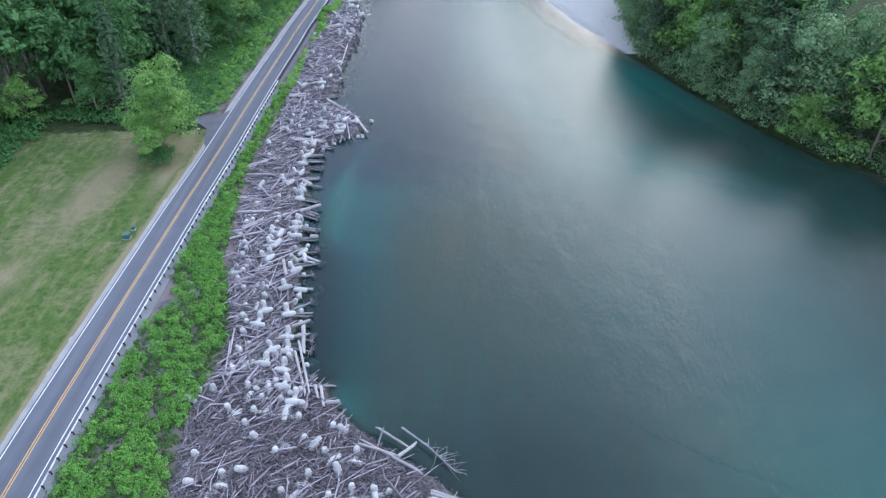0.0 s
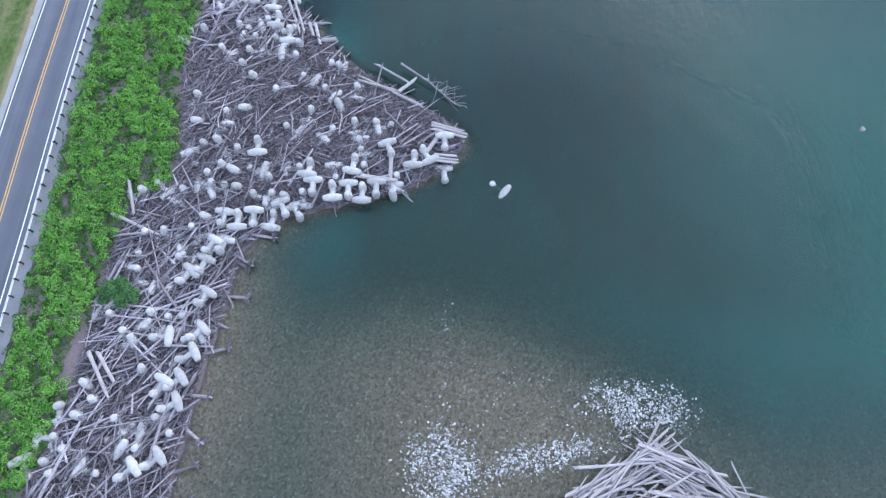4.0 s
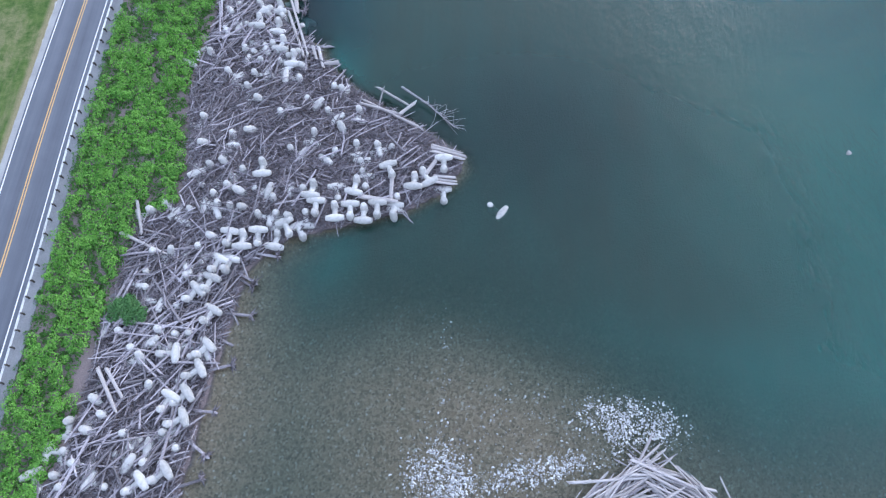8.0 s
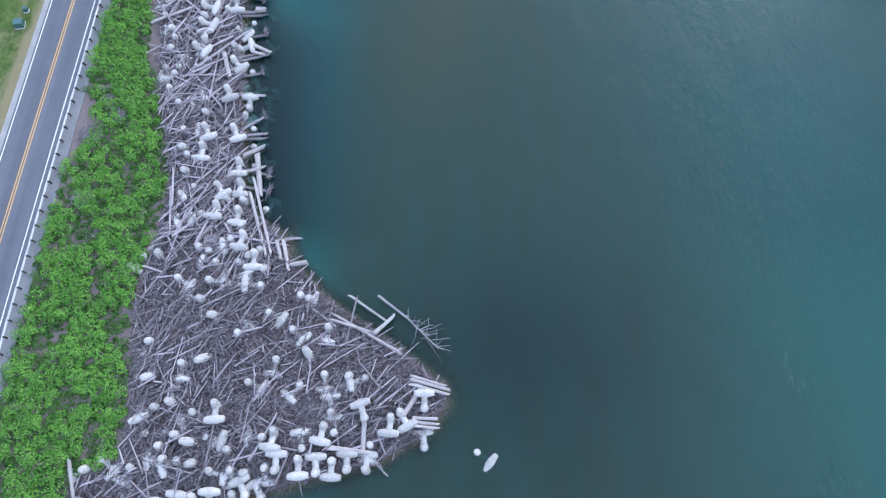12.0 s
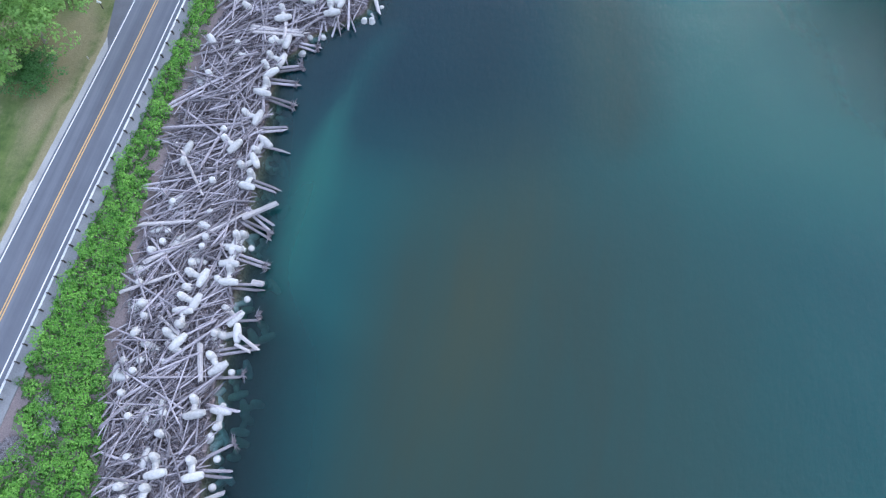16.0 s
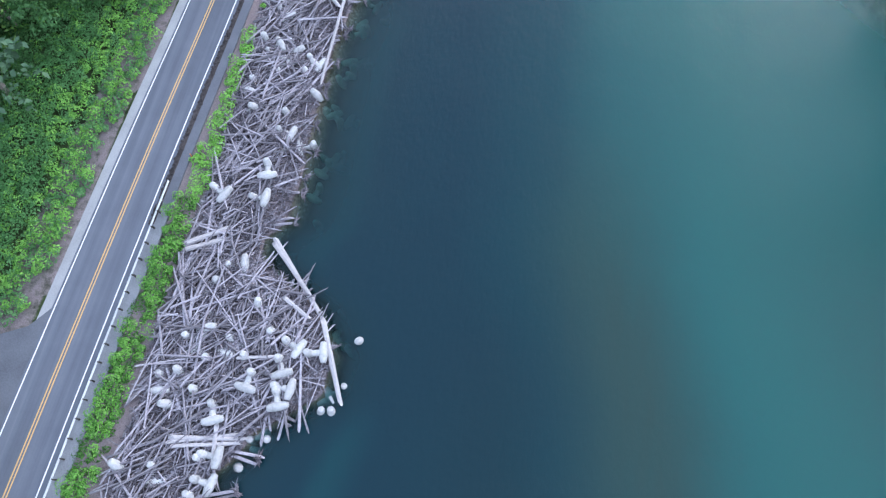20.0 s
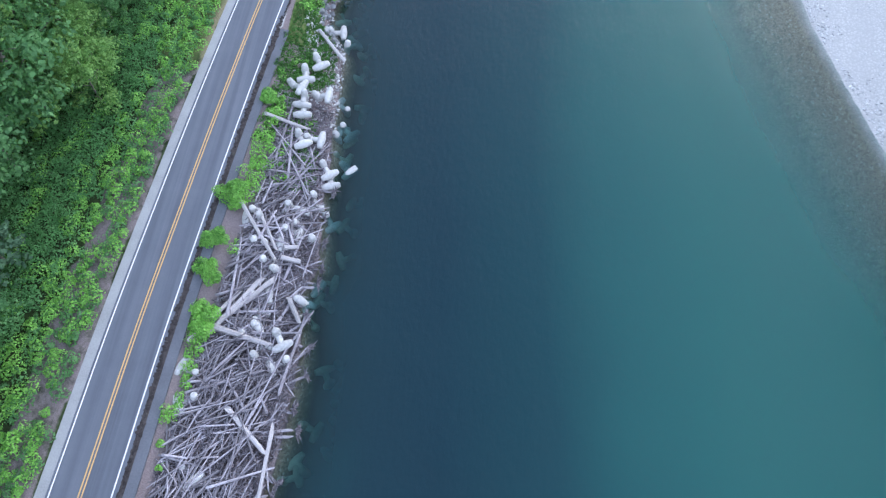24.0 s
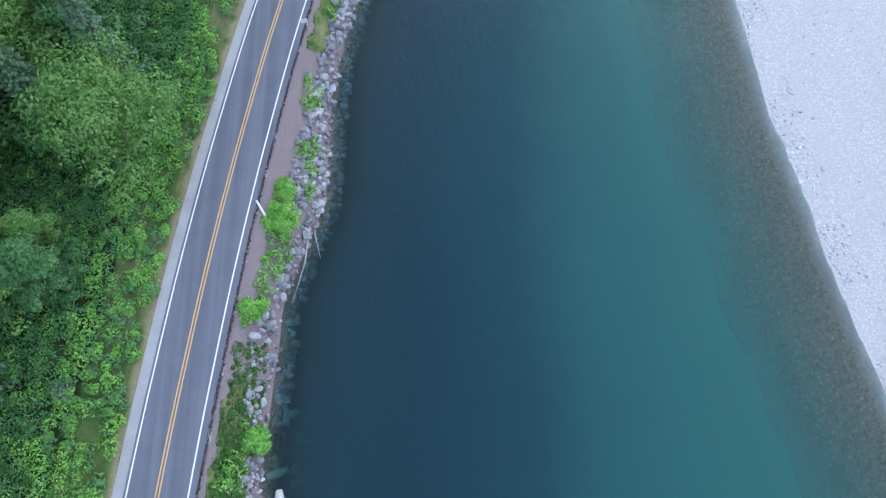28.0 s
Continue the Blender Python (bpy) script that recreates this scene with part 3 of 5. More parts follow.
bare = np.exp(-(((X + 62.5 - 0.10 * (Y - 118)) / 3.4) ** 2 + ((Y - 119) / 13) ** 2)) * 1.4 + np.exp(-(((X + 66) / 2.6) ** 2 + ((Y - 92) / 5) ** 2)) * 0.9 + np.exp(-(((X + 51.5) / 1.6) ** 2 + ((Y - 128) / 10) ** 2)) * 1.2 + np.exp(-(((X + 52.5) / 3.0) ** 2 + ((Y - 134) / 9) ** 2)) + np.exp(-(((X + 60) / 6.0) ** 2 + ((Y - 137) / 3.5) ** 2)) * 0.9 + ((X > r - 4.9) & (X < r - 3.3)) * 1.0
col = me.color_attributes.new("cover", "FLOAT_COLOR", "POINT")
col.data.foreach_set("color", np.stack([turf, stony, soil * (turf < 0.5), np.clip(bare, 0, 1)], -1).astype(np.float32).ravel())
ground = tagged(new("ground", me), "mown grass, gravel, bare soil and cobbled river bed", "ground", kind="structure")

wx = np.unique(np.r_[np.linspace(-700, -40, 14), np.arange(-40, 110, 1.25), np.linspace(110, 900, 40)])
wy = np.unique(np.r_[np.linspace(-1200, -40, 16), np.arange(-40, 330, 1.25), np.linspace(330, 1200, 60)])
me, X, Y, Z = sheet("water", wx, wy, lambda x, y: 0 * x, WATER)
depth = np.where((X > foot(Y)) & (X < along(RIGHT_BANK, Y)), river_depth(X, Y), 0.0)
foam = 0.12 * smooth(150, 200, Y) * smooth(2, 8, X - foot(Y)) * (1 - smooth(10, 18, X - foot(Y)))
foam = foam + 0.16 * smooth(14, 30, X) * smooth(120, 150, Y) * (1 - smooth(0, 6, X - along(RIGHT_BANK, Y) + 8))
foam = np.maximum(foam, np.exp(-(((X - 45 - 0.2 * (60 - Y)) / 4.0) ** 2 + ((Y - 58) / 16) ** 2)) * 0.30)
chop = np.clip(0.25 + smooth(20, 60, X) * (1 - smooth(70, 130, Y)) * 0.9 + foam, 0, 1)
col = me.color_attributes.new("depth", "FLOAT_COLOR", "POINT")
col.data.foreach_set("color", np.stack([depth, np.clip(foam, 0, 1), chop, 1 - smooth(115, 190, Y)], -1).astype(np.float32).ravel())
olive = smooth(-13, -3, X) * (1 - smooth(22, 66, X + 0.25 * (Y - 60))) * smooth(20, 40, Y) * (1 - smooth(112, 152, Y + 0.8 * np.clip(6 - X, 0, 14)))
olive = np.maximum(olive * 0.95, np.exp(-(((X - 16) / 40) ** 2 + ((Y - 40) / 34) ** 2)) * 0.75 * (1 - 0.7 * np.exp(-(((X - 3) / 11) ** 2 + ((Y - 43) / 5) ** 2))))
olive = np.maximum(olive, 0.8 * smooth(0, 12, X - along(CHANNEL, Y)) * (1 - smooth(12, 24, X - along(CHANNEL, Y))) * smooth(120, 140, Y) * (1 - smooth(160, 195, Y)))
# far bank: the green of mirrored trees is put into the water's colour
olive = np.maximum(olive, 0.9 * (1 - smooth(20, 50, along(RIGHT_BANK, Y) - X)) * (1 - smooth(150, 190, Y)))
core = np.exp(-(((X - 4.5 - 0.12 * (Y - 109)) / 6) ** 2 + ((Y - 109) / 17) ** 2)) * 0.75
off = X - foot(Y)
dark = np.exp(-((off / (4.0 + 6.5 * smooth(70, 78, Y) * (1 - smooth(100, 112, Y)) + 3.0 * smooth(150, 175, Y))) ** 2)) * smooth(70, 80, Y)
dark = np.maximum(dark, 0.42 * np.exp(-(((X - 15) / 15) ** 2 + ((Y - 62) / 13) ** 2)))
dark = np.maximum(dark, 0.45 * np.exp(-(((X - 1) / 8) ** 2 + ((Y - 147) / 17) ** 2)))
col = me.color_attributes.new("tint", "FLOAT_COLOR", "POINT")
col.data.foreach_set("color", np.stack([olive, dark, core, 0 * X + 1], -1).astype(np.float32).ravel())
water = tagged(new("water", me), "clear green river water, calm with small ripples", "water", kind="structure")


def hills():
    """Wooded valley sides far behind the trees, all round."""
    rng = np.random.default_rng(5)
    verts, faces, n = [], [], 180
    rings = [(430, 0), (520, 35), (640, 85), (820, 150), (1100, 210), (1500, 240)]
    for k, (rad, h) in enumerate(rings):
        for i in range(n):
            a = 2 * math.pi * i / n
            lump = 0.75 + 0.35 * math.sin(3 * a + 0.6) + 0.18 * math.sin(7 * a) + 0.08 * rng.normal() + 0.2 * math.exp(-(((a + math.pi) % (2 * math.pi) - math.pi) / 0.3) ** 2)
            rr = rad * (1 + 0.06 * math.sin(5 * a) + 0.015 * rng.normal())
            verts.append((rr * math.sin(a) + 40, rr * math.cos(a) + 180, h * max(lump, 0.25) + (8 * rng.random() if k else -2)))
    for k in range(len(rings) - 1):
        for i in range(n):
            faces.append((k * n + i, k * n + (i + 1) % n, (k + 1) * n + (i + 1) % n, (k + 1) * n + i))
    mat = speckled("wooded_hillside", [(0.3, (0.012, 0.026, 0.012)), (0.7, (0.045, 0.075, 0.032))], 0.12, 0.02, 0.95, 2.0, vary=0)
    tagged(new("backdrop", mesh_from("backdrop", verts, faces, mat)), "dark wooded hills across the valley", "hills", kind="structure")


hills()


def ribbon(name, y0, y1, left, right, z, mat, step=2.0, line=ROAD, crown=0.0, thick=0.0):
    """A strip that follows the road between two offsets from its middle."""
    ys = np.arange(y0, y1 + 1e-6, step)
    dx = np.gradient(along(line, ys), ys)
    dx = np.convolve(np.pad(dx, 4, mode="edge"), np.ones(9) / 9, "valid")
    mid = np.stack([along(line, ys), ys], 1)
    mid[:, 0] = np.convolve(np.pad(mid[:, 0], 4, mode="reflect", reflect_type="odd"), np.ones(9) / 9, "valid")
    nrm = np.stack([np.ones_like(dx), -dx], 1) / np.sqrt(1 + dx * dx)[:, None]
    offs = [left, (left + right) / 2, right] if crown else [left, right]
    verts, faces, w = [], [], len(offs) + (2 if thick else 0)
    for i in range(len(ys)):
        row = [(*(mid[i] + nrm[i] * o), z + (crown if 0 < k < len(offs) - 1 else 0)) for k, o in enumerate(offs)]
        if thick:
            row = [(*row[0][:2], z - thick), *row, (*row[-1][:2], z - thick)]
        verts += row
    for i in range(len(ys) - 1):
        for k in range(w - 1):
            faces.append((i * w + k, i * w + k + 1, (i + 1) * w + k + 1, (i + 1) * w + k))
    return mesh_from(name, verts, faces, mat)


ROAD_Z = 3.2
road = tagged(new("road", ribbon("road", -260, 480, -3.2, 3.6, ROAD_Z, ASPHALT, crown=0.03, thick=0.25)), "worn grey two-lane asphalt road", "road", kind="structure")
tagged(new("road_line", ribbon("edge_line", -260, 480, -2.98, -2.84, ROAD_Z + 0.012, WHITE_LINE)), "solid white edge line on asphalt", "road marking", kind="structure")
tagged(new("road_line", ribbon("edge_line", -260, 480, 2.82, 2.97, ROAD_Z + 0.012, WHITE_LINE)), "solid white edge line on asphalt", "road marking", kind="structure")
tagged(new("road_line", ribbon("centre_line", -260, 480, -0.22, -0.09, ROAD_Z + 0.036, YELLOW_LINE)), "solid yellow centre line on asphalt", "road marking", kind="structure")
tagged(new("road_line", ribbon("centre_line", -260, 480, 0.09, 0.22, ROAD_Z + 0.036, YELLOW_LINE)), "solid yellow centre line on asphalt", "road marking", kind="structure")
tagged(new("road_shoulder", ribbon("shoulder", 151, 480, -4.25, -3.15, ROAD_Z - 0.03, GRAVEL, thick=0.2)), "pale gravel shoulder of the road", "shoulder", kind="structure")
tagged(new("road_shoulder", ribbon("shoulder", -260, 138, -3.95, -3.15, ROAD_Z - 0.03, GRAVEL, thick=0.2)), "pale gravel shoulder beside mown grass", "shoulder", kind="structure")
tagged(new("road_shoulder", ribbon("shoulder", -260, 168, 3.55, 5.1, ROAD_Z - 0.03, GREY_GRAVEL, thick=0.2)), "pale gravel shoulder behind the guardrail", "shoulder", kind="structure")
tagged(new("road_shoulder", ribbon("lower_strip", 166, 250, 3.8, 5.0, ROAD_Z - 0.028, DARK_ASPHALT, thick=0.2)), "lower strip of old grey asphalt", "shoulder", kind="structure")
tagged(new("road_shoulder", ribbon("edge_soil", 164, 250, 3.38, 3.9, ROAD_Z + 0.02, CLODS, thick=0.2)), "dark broken asphalt edge", "shoulder", kind="structure")
# ---- trees ----
TREE_GROUP = "trees of the riverside woods"


def broadleaf(seed, height, spread, mat, clumps, per, leaf, trunk_bare=0.25):
    """Trunk, limbs and a crown of leaf sprays. Returns the three meshes."""
    rng = np.random.default_rng(seed)
    lean = rng.normal(size=2) * 0.05
    pts = [(lean[0] * h * height + 0.3 * math.sin(3 * h + seed), lean[1] * h * height, h * height * 0.88) for h in np.linspace(0, 1, 7)]
    trunk = tube(pts, [0.22 * height / 20 * (1.1 - h) + 0.03 for h in np.linspace(0, 1, 7)], 7)
    limbs, tips = [], []
    for k in range(11):
        h = trunk_bare + (0.92 - trunk_bare) * (k + 0.5) / 11
        base = Vector(np.array([np.interp(h, np.linspace(0, 1, 7), np.array(pts)[:, i]) for i in range(3)]))
        a = k * 2.4 + rng.random()
        reach = spread * (0.55 + 0.6 * rng.random()) * (1.15 - 0.75 * h)
        mid = base + Vector((math.cos(a) * reach * 0.5, math.sin(a) * reach * 0.5, reach * 0.35))
        tip = base + Vector((math.cos(a) * reach, math.sin(a) * reach, reach * (0.35 + 0.3 * rng.random())))
        limbs.append(tube([base, mid, tip], [0.09 * height / 20, 0.06 * height / 20, 0.02], 5))
        tips += [tip, mid, tip.lerp(mid, 0.5)]
    tips += [Vector(pts[-1]), Vector(pts[-2])]
    cs, ss, ways = [], [], []
    for k in range(clumps):
        t = tips[k % len(tips)] + Vector(rng.normal(size=3)) * spread * 0.20
        p, way = dome(t, spread * (0.15 + 0.17 * rng.random()), per, rng, 0.7, rng.random() < 0.4)
        cs.append(p)
        ways.append(way)
        ss.append(leaf * (0.6 + 0.8 * rng.random(per)))
    crown = leaves(np.concatenate(cs), np.concatenate(ss), rng, 0.6, np.concatenate(ways))
    return mesh_from("trunk", *join([trunk, *limbs]), BARK), mesh_from("crown", *crown, mat)


def conifer(seed, height, spread, tiers, per):
    rng = np.random.default_rng(seed)
    trunk = tube([(0, 0, 0), (0.1, 0, height * 0.5), (0, 0, height)], [0.32, 0.2, 0.03], 7)
    cs, ss = [], []
    for k in range(tiers):
        h = 0.12 + 0.86 * k / tiers
        reach = spread * (1.02 - h) ** 0.8
        for j in range(7):
            a = j * 2 * math.pi / 7 + k * 0.7 + 0.3 * rng.random()
            n = per
            t = rng.random(n) ** 0.6
            width = 0.28 * reach * (1 - t) + 0.15
            side = rng.normal(size=n) * width * 0.6
            R = reach * t * (0.85 + 0.3 * rng.random())
            cs.append(np.stack([np.cos(a) * R - np.sin(a) * side, np.sin(a) * R + np.cos(a) * side, h * height - 0.32 * R + 0.1 * rng.normal(size=n)], 1))
            ss.append(0.22 + 0.25 * rng.random(n))
    crown = leaves(np.concatenate(cs), np.concatenate(ss), rng, 1.2)
    return mesh_from("trunk", *trunk, BARK), mesh_from("crown", *crown, NEEDLES)


def plant_tree(meshes, label, category="tree"):
    ob = thing("tree", pose(0, 0, -60), label, category, TREE_GROUP)
    part("trunk", meshes[0], None, ob)
    part("crown", meshes[1], None, ob)
    return ob


MASTERS = {
    "alder": [plant_tree(broadleaf(s, 19, 5.2, LEAF_MID, 110, 84, 0.20, 0.10), "tall alder with a full green crown in the wood") for s in (1, 2, 3)],
    "maple": [plant_tree(broadleaf(s, 15, 5.6, LEAF_LIGHT, 105, 84, 0.20, 0.03), "pale green maple with a rounded leafy crown") for s in (4, 5)],
    "willow": [plant_tree(broadleaf(s, 16, 5.6, LEAF_GREY, 110, 84, 0.20, 0.02), "grey-green leafy tree over the far bank") for s in (11, 12)],
    "fir": [plant_tree(conifer(s, 26, 4.6, 26, 14), "dark fir with drooping needled branches") for s in (6, 7)],
    "far": [plant_tree(broadleaf(s, 21, 6.2, LEAF_MID, 64, 44, 0.40), "tree deep in the riverside wood") for s in (8, 9, 10)],
}


def scatter(rng, x0, x1, y0, y1, gap, keep):
    """Uneven, spaced-out places in a rectangle for which keep(x, y) holds."""
    out = []
    for y in np.arange(y0, y1, gap):
        for x in np.arange(x0, x1, gap):
            px, py = x + gap * (rng.random() - 0.5) * 0.95, y + gap * (rng.random() - 0.5) * 0.95
            if keep(px, py):
                out.append((px, py))
    return out


def woods():
    rng = np.random.default_rng(21)

    def left(x, y):
        d = along(ROAD, y) - x
        inner = y > 146 + 0.10 * (-50 - x) and d > (15 if y < 235 else 13)
        edge = y <= 146 and x < -88 - 0.25 * max(0, 118 - y) and y > 70
        return (inner or edge) and not (x > -56 and y < 158) and not (y < 176 and x > -66 - 0.5 * (176 - y) * (y > 160))

    def right(x, y):
        return x > along(BAR_BACK, y) + 1.2

    spots = [(x, y, min(along(ROAD, y) - x - 13, 40) if y > 150 else 0) for x, y in scatter(rng, -125, 10, 80, 400, 8.0, left) if along(ROAD, y) - x < 62]
    spots += [(x, y, x - along(BAR_BACK, y) - 3) for x, y in scatter(rng, 50, 200, 75, 330, 7.4, right) if x - along(BAR_BACK, y) < 33]
    for x, y, back in spots:
        pick = rng.random()
        far = back > 22 or y > 330
        if far:
            kind = "far" if pick < 0.7 else "fir"
        else:
            kind = "willow" if x > 0 and pick < 0.6 else "alder" if pick < 0.55 else "maple" if pick < 0.78 else "fir"
        size = (0.8 if back < 5 else 1.15 if back < 14 else 1.35) * (0.75 + 0.5 * rng.random()) * (0.75 if x < 0 and y > 235 and back < 10 else 1) * (1.3 if x > 0 and back < 8 else 1)
        m = pose(x, y, float(ground_height(x, y)) - 0.15, 0, 0, rng.random() * 360) @ Matrix.Diagonal((size, size, size * (0.9 + 0.25 * rng.random()), 1))
        src = MASTERS[kind][int(rng.random() * len(MASTERS[kind]))]
        ob = copy_thing(src, Matrix())
        ob.matrix_basis = m


woods()
for kinds in MASTERS.values():
    for ob in kinds:
        for o in (*ob.children_recursive, ob):
            bpy.data.objects.remove(o)


# ---- shrubs and undergrowth ----
def green_mass(name, spots, radius, per, leaf, mat, label, rng, flat=0.8, lift=0.35):
    cs, ss, ways = [], [], []
    at = np.array(spots)
    for (x, y), z in zip(spots, ground_height(at[:, 0], at[:, 1])):
        rr = radius * (0.6 + 0.8 * rng.random())
        p, way = dome((x, y, z + rr * lift), rr, per, rng, flat)
        p[:, 2] = np.maximum(p[:, 2], z + 0.05)
        cs.append(p)
        ways.append(way)
        ss.append(leaf * (0.6 + 0.8 * rng.random(per)))
    v, f = leaves(np.concatenate(cs), np.concatenate(ss), rng, 1.0, np.concatenate(ways))
    return tagged(new(name, mesh_from(name, v, f, mat)), label, "shrubs", kind="stuff")


def shrubs():
    rng = np.random.default_rng(31)

    def strip(x, y, inset=0.0):
        r, g = along(ROAD, y) + 5.0 + inset, along(GREEN_EDGE, y) - 0.1 - 0.5 * inset
        gap = ripple(x, y, 2.6, 1) + 0.5 * ripple(x, y, 0.9, 2)
        bare = 1.6 * math.exp(-(((x + 40.5) / 3.5) ** 2 + ((y - 86) / 7) ** 2)) + 1.1 * math.exp(-(((x + 33.5) / 1.6) ** 2 + ((y - 28) / 7) ** 2))
        lim = -1.05 if y < 95 else -1.2 if y < 152 else -0.8
        return r < x < g and gap > lim + bare

    def tall_strip(x, y):
        return strip(x, y, 0.35 if y < 95 else 0.1) and ripple(x, y, 1.7, 8) + 0.5 * ripple(x, y, 0.7, 4) > (-0.28 if y < 95 else -0.6)

    # the low layer's dark colour stands in for shade between the taller clumps
    green_mass("shrubs", scatter(rng, -46, -24, 2, 168, 0.72, strip), 0.46, 40, 0.12, LEAF_LOW, "low green shrubs, coloured dark like shade between the bright clumps", rng, 0.8, 0.2)
    green_mass("shrubs", scatter(rng, -46, -24, 2, 168, 0.95, tall_strip), 0.66, 150, 0.10, LEAF_BRIGHT, "dense bright green shrubs between road and driftwood", rng, 0.9, 0.75)

    def thin(x, y):
        r, g = along(ROAD, y) + 5.6, along(GREEN_EDGE, y) + 0.5
        return r < x < g and ripple(x, y, 3.2, 3) + 0.4 * ripple(x, y, 1.0, 4) > (-0.45 if y < 205 else -0.1)

    green_mass("shrubs", scatter(rng, -40, -22, 168, 240, 0.85, thin), 0.6, 130, 0.10, LEAF_BRIGHT, "scattered bright green shrubs beside the road edge", rng, 0.9, 0.75)

    def verge(x, y):
        d = along(ROAD, y) - x
        return 4.9 < d < 26 and y > 151 + 0.1 * max(0, d - 8) and ripple(x, y, 2.4, 5) + 0.5 * ripple(x, y, 1.0, 3) > -0.45 - 0.04 * d + (0.3 if d < 8 else 0)

    spots = scatter(rng, -74, 10, 148, 360, 1.05, verge)
    near = [p for p in spots if along(ROAD, p[1]) - p[0] < 11.5 + 3 * ripple(*p, 9, 6)]
    near_set = set(near)
    deep = [p for p in spots if p not in near_set]
    green_mass("undergrowth", near[::2], 0.72, 130, 0.12, LEAF_BRIGHT, "bright green bushes along the wood's edge", rng, 0.9, 0.7)
    green_mass("undergrowth", near[1::2], 0.75, 90, 0.14, LEAF_MID, "green bushes along the wood's edge", rng, 0.8, 0.5)
    green_mass("undergrowth", deep[::5], 0.8, 130, 0.11, LEAF_BRIGHT, "bright bushes between the darker undergrowth", rng, 0.85, 0.8)
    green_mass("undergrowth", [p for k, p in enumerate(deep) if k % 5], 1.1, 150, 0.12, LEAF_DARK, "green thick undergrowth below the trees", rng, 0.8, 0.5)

    def bank(x, y):
        d = x - along(BAR_BACK, y)
        return (0.5 if y > 208 else -1.4) < d < 8

    green_mass("undergrowth", scatter(rng, 50, 130, 80, 345, 1.9, bank), 2.0, 120, 0.18, LEAF_GREY, "green bushes hanging over the far bank", rng, 0.9, 0.9)

    def field_edge(x, y):
        return -104 < x < -84 - 0.25 * max(0, 118 - y) + 2 * ripple(x, y, 6) and 70 < y < 150 or (-90 < x < -54 and 142 + 0.10 * (-50 - x) < y < 150)

    green_mass("undergrowth", scatter(rng, -106, -50, 70, 152, 1.4, field_edge), 1.3, 30, 0.34, LEAF_DARK, "dark bushes at the edge of the meadow", rng)
    sward = scatter(rng, -38, -27, 243, 268, 0.55, lambda x, y: along(ROAD, y) + 4.7 < x < along(SHORE, y) - 0.8 and ripple(x, y, 1.6, 5) > -0.55)
    green_mass("shrubs", sward, 0.34, 40, 0.10, LEAF_LOW, "rough green grass on the bank beside the road", rng, 0.5, 0.2)
    rough = [p for p in scatter(rng, -52, -24, 254, 320, 0.8, lambda x, y: along(ROAD, y) + 5.5 < x < along(SHORE, y) - 1.2) if ripple(*p, 3, 7) > 0.05]
    green_mass("shrubs", rough, 0.55, 26, 0.17, LEAF_BRIGHT, "rough grass and weeds on the bank", rng)


shrubs()


# ---- dolosse: twisted anchor-shaped concrete armour units ----
def dolos_mesh():
    def limb(axis, at, length, r_mid, r_end):
        prof = [(-0.5, 0.66), (-0.47, 0.88), (-0.36, 1.04), (-0.14, 1.16), (0.14, 1.16), (0.36, 1.04), (0.47, 0.88), (0.5, 0.66)]
        pts, rad = [], []
        for t, k in prof:
            p = Vector(at)
            p[axis] += t * length
            pts.append(p)
            rad.append(k * (r_mid if abs(t) < 0.3 else r_end))
        return tube(pts, rad, 10)

    shank = tube([(0, 0, -0.9), (0, 0, -0.4), (0, 0, 0.4), (0, 0, 0.9)], [0.54, 0.42, 0.42, 0.54], 10)
    return mesh_from("dolos", *join([limb(0, (0, 0, 0.95), 2.7, 0.50, 0.44), limb(1, (0, 0, -0.95), 2.6, 0.50, 0.46), shank]), CONCRETE, True)


DOLOS = dolos_mesh()
DRY_LABEL = "pale concrete dolos armour unit among driftwood"


def set_dolos(x, y, turn, lift=0.55, tip=90.0, lean=0.0, wet=False, poke=False):
    z = max(float(ground_height(x, y)), -0.5) + lift
    if x > foot(y) + 0.2 and poke:
        z = -0.70
    elif x > foot(y) + 0.2:
        z = (0.12 if x < along(SHORE, y) + 0.9 else -0.55) + 0.12 * math.sin(7 * x)
    ob = new("armour_unit", DOLOS)
    ob.matrix_world = pose(x, y, z, 0, 0, turn) @ pose(0, 0, 0, tip + lean, lean * 0.6, 0) @ Matrix.Scale(0.83, 4)
    return tagged(ob, "pale concrete dolos lying in the water's edge" if wet else DRY_LABEL, "armour unit", "dolosse of the revetment")


def heap_mask(x, y):
    """Inside the heap of driftwood: between shrubs and water."""
    return along(GREEN_EDGE, y) + 0.3 + 0.9 * smooth(92, 100, y) * (1 - smooth(146, 152, y)) < x < foot(y) - 0.3


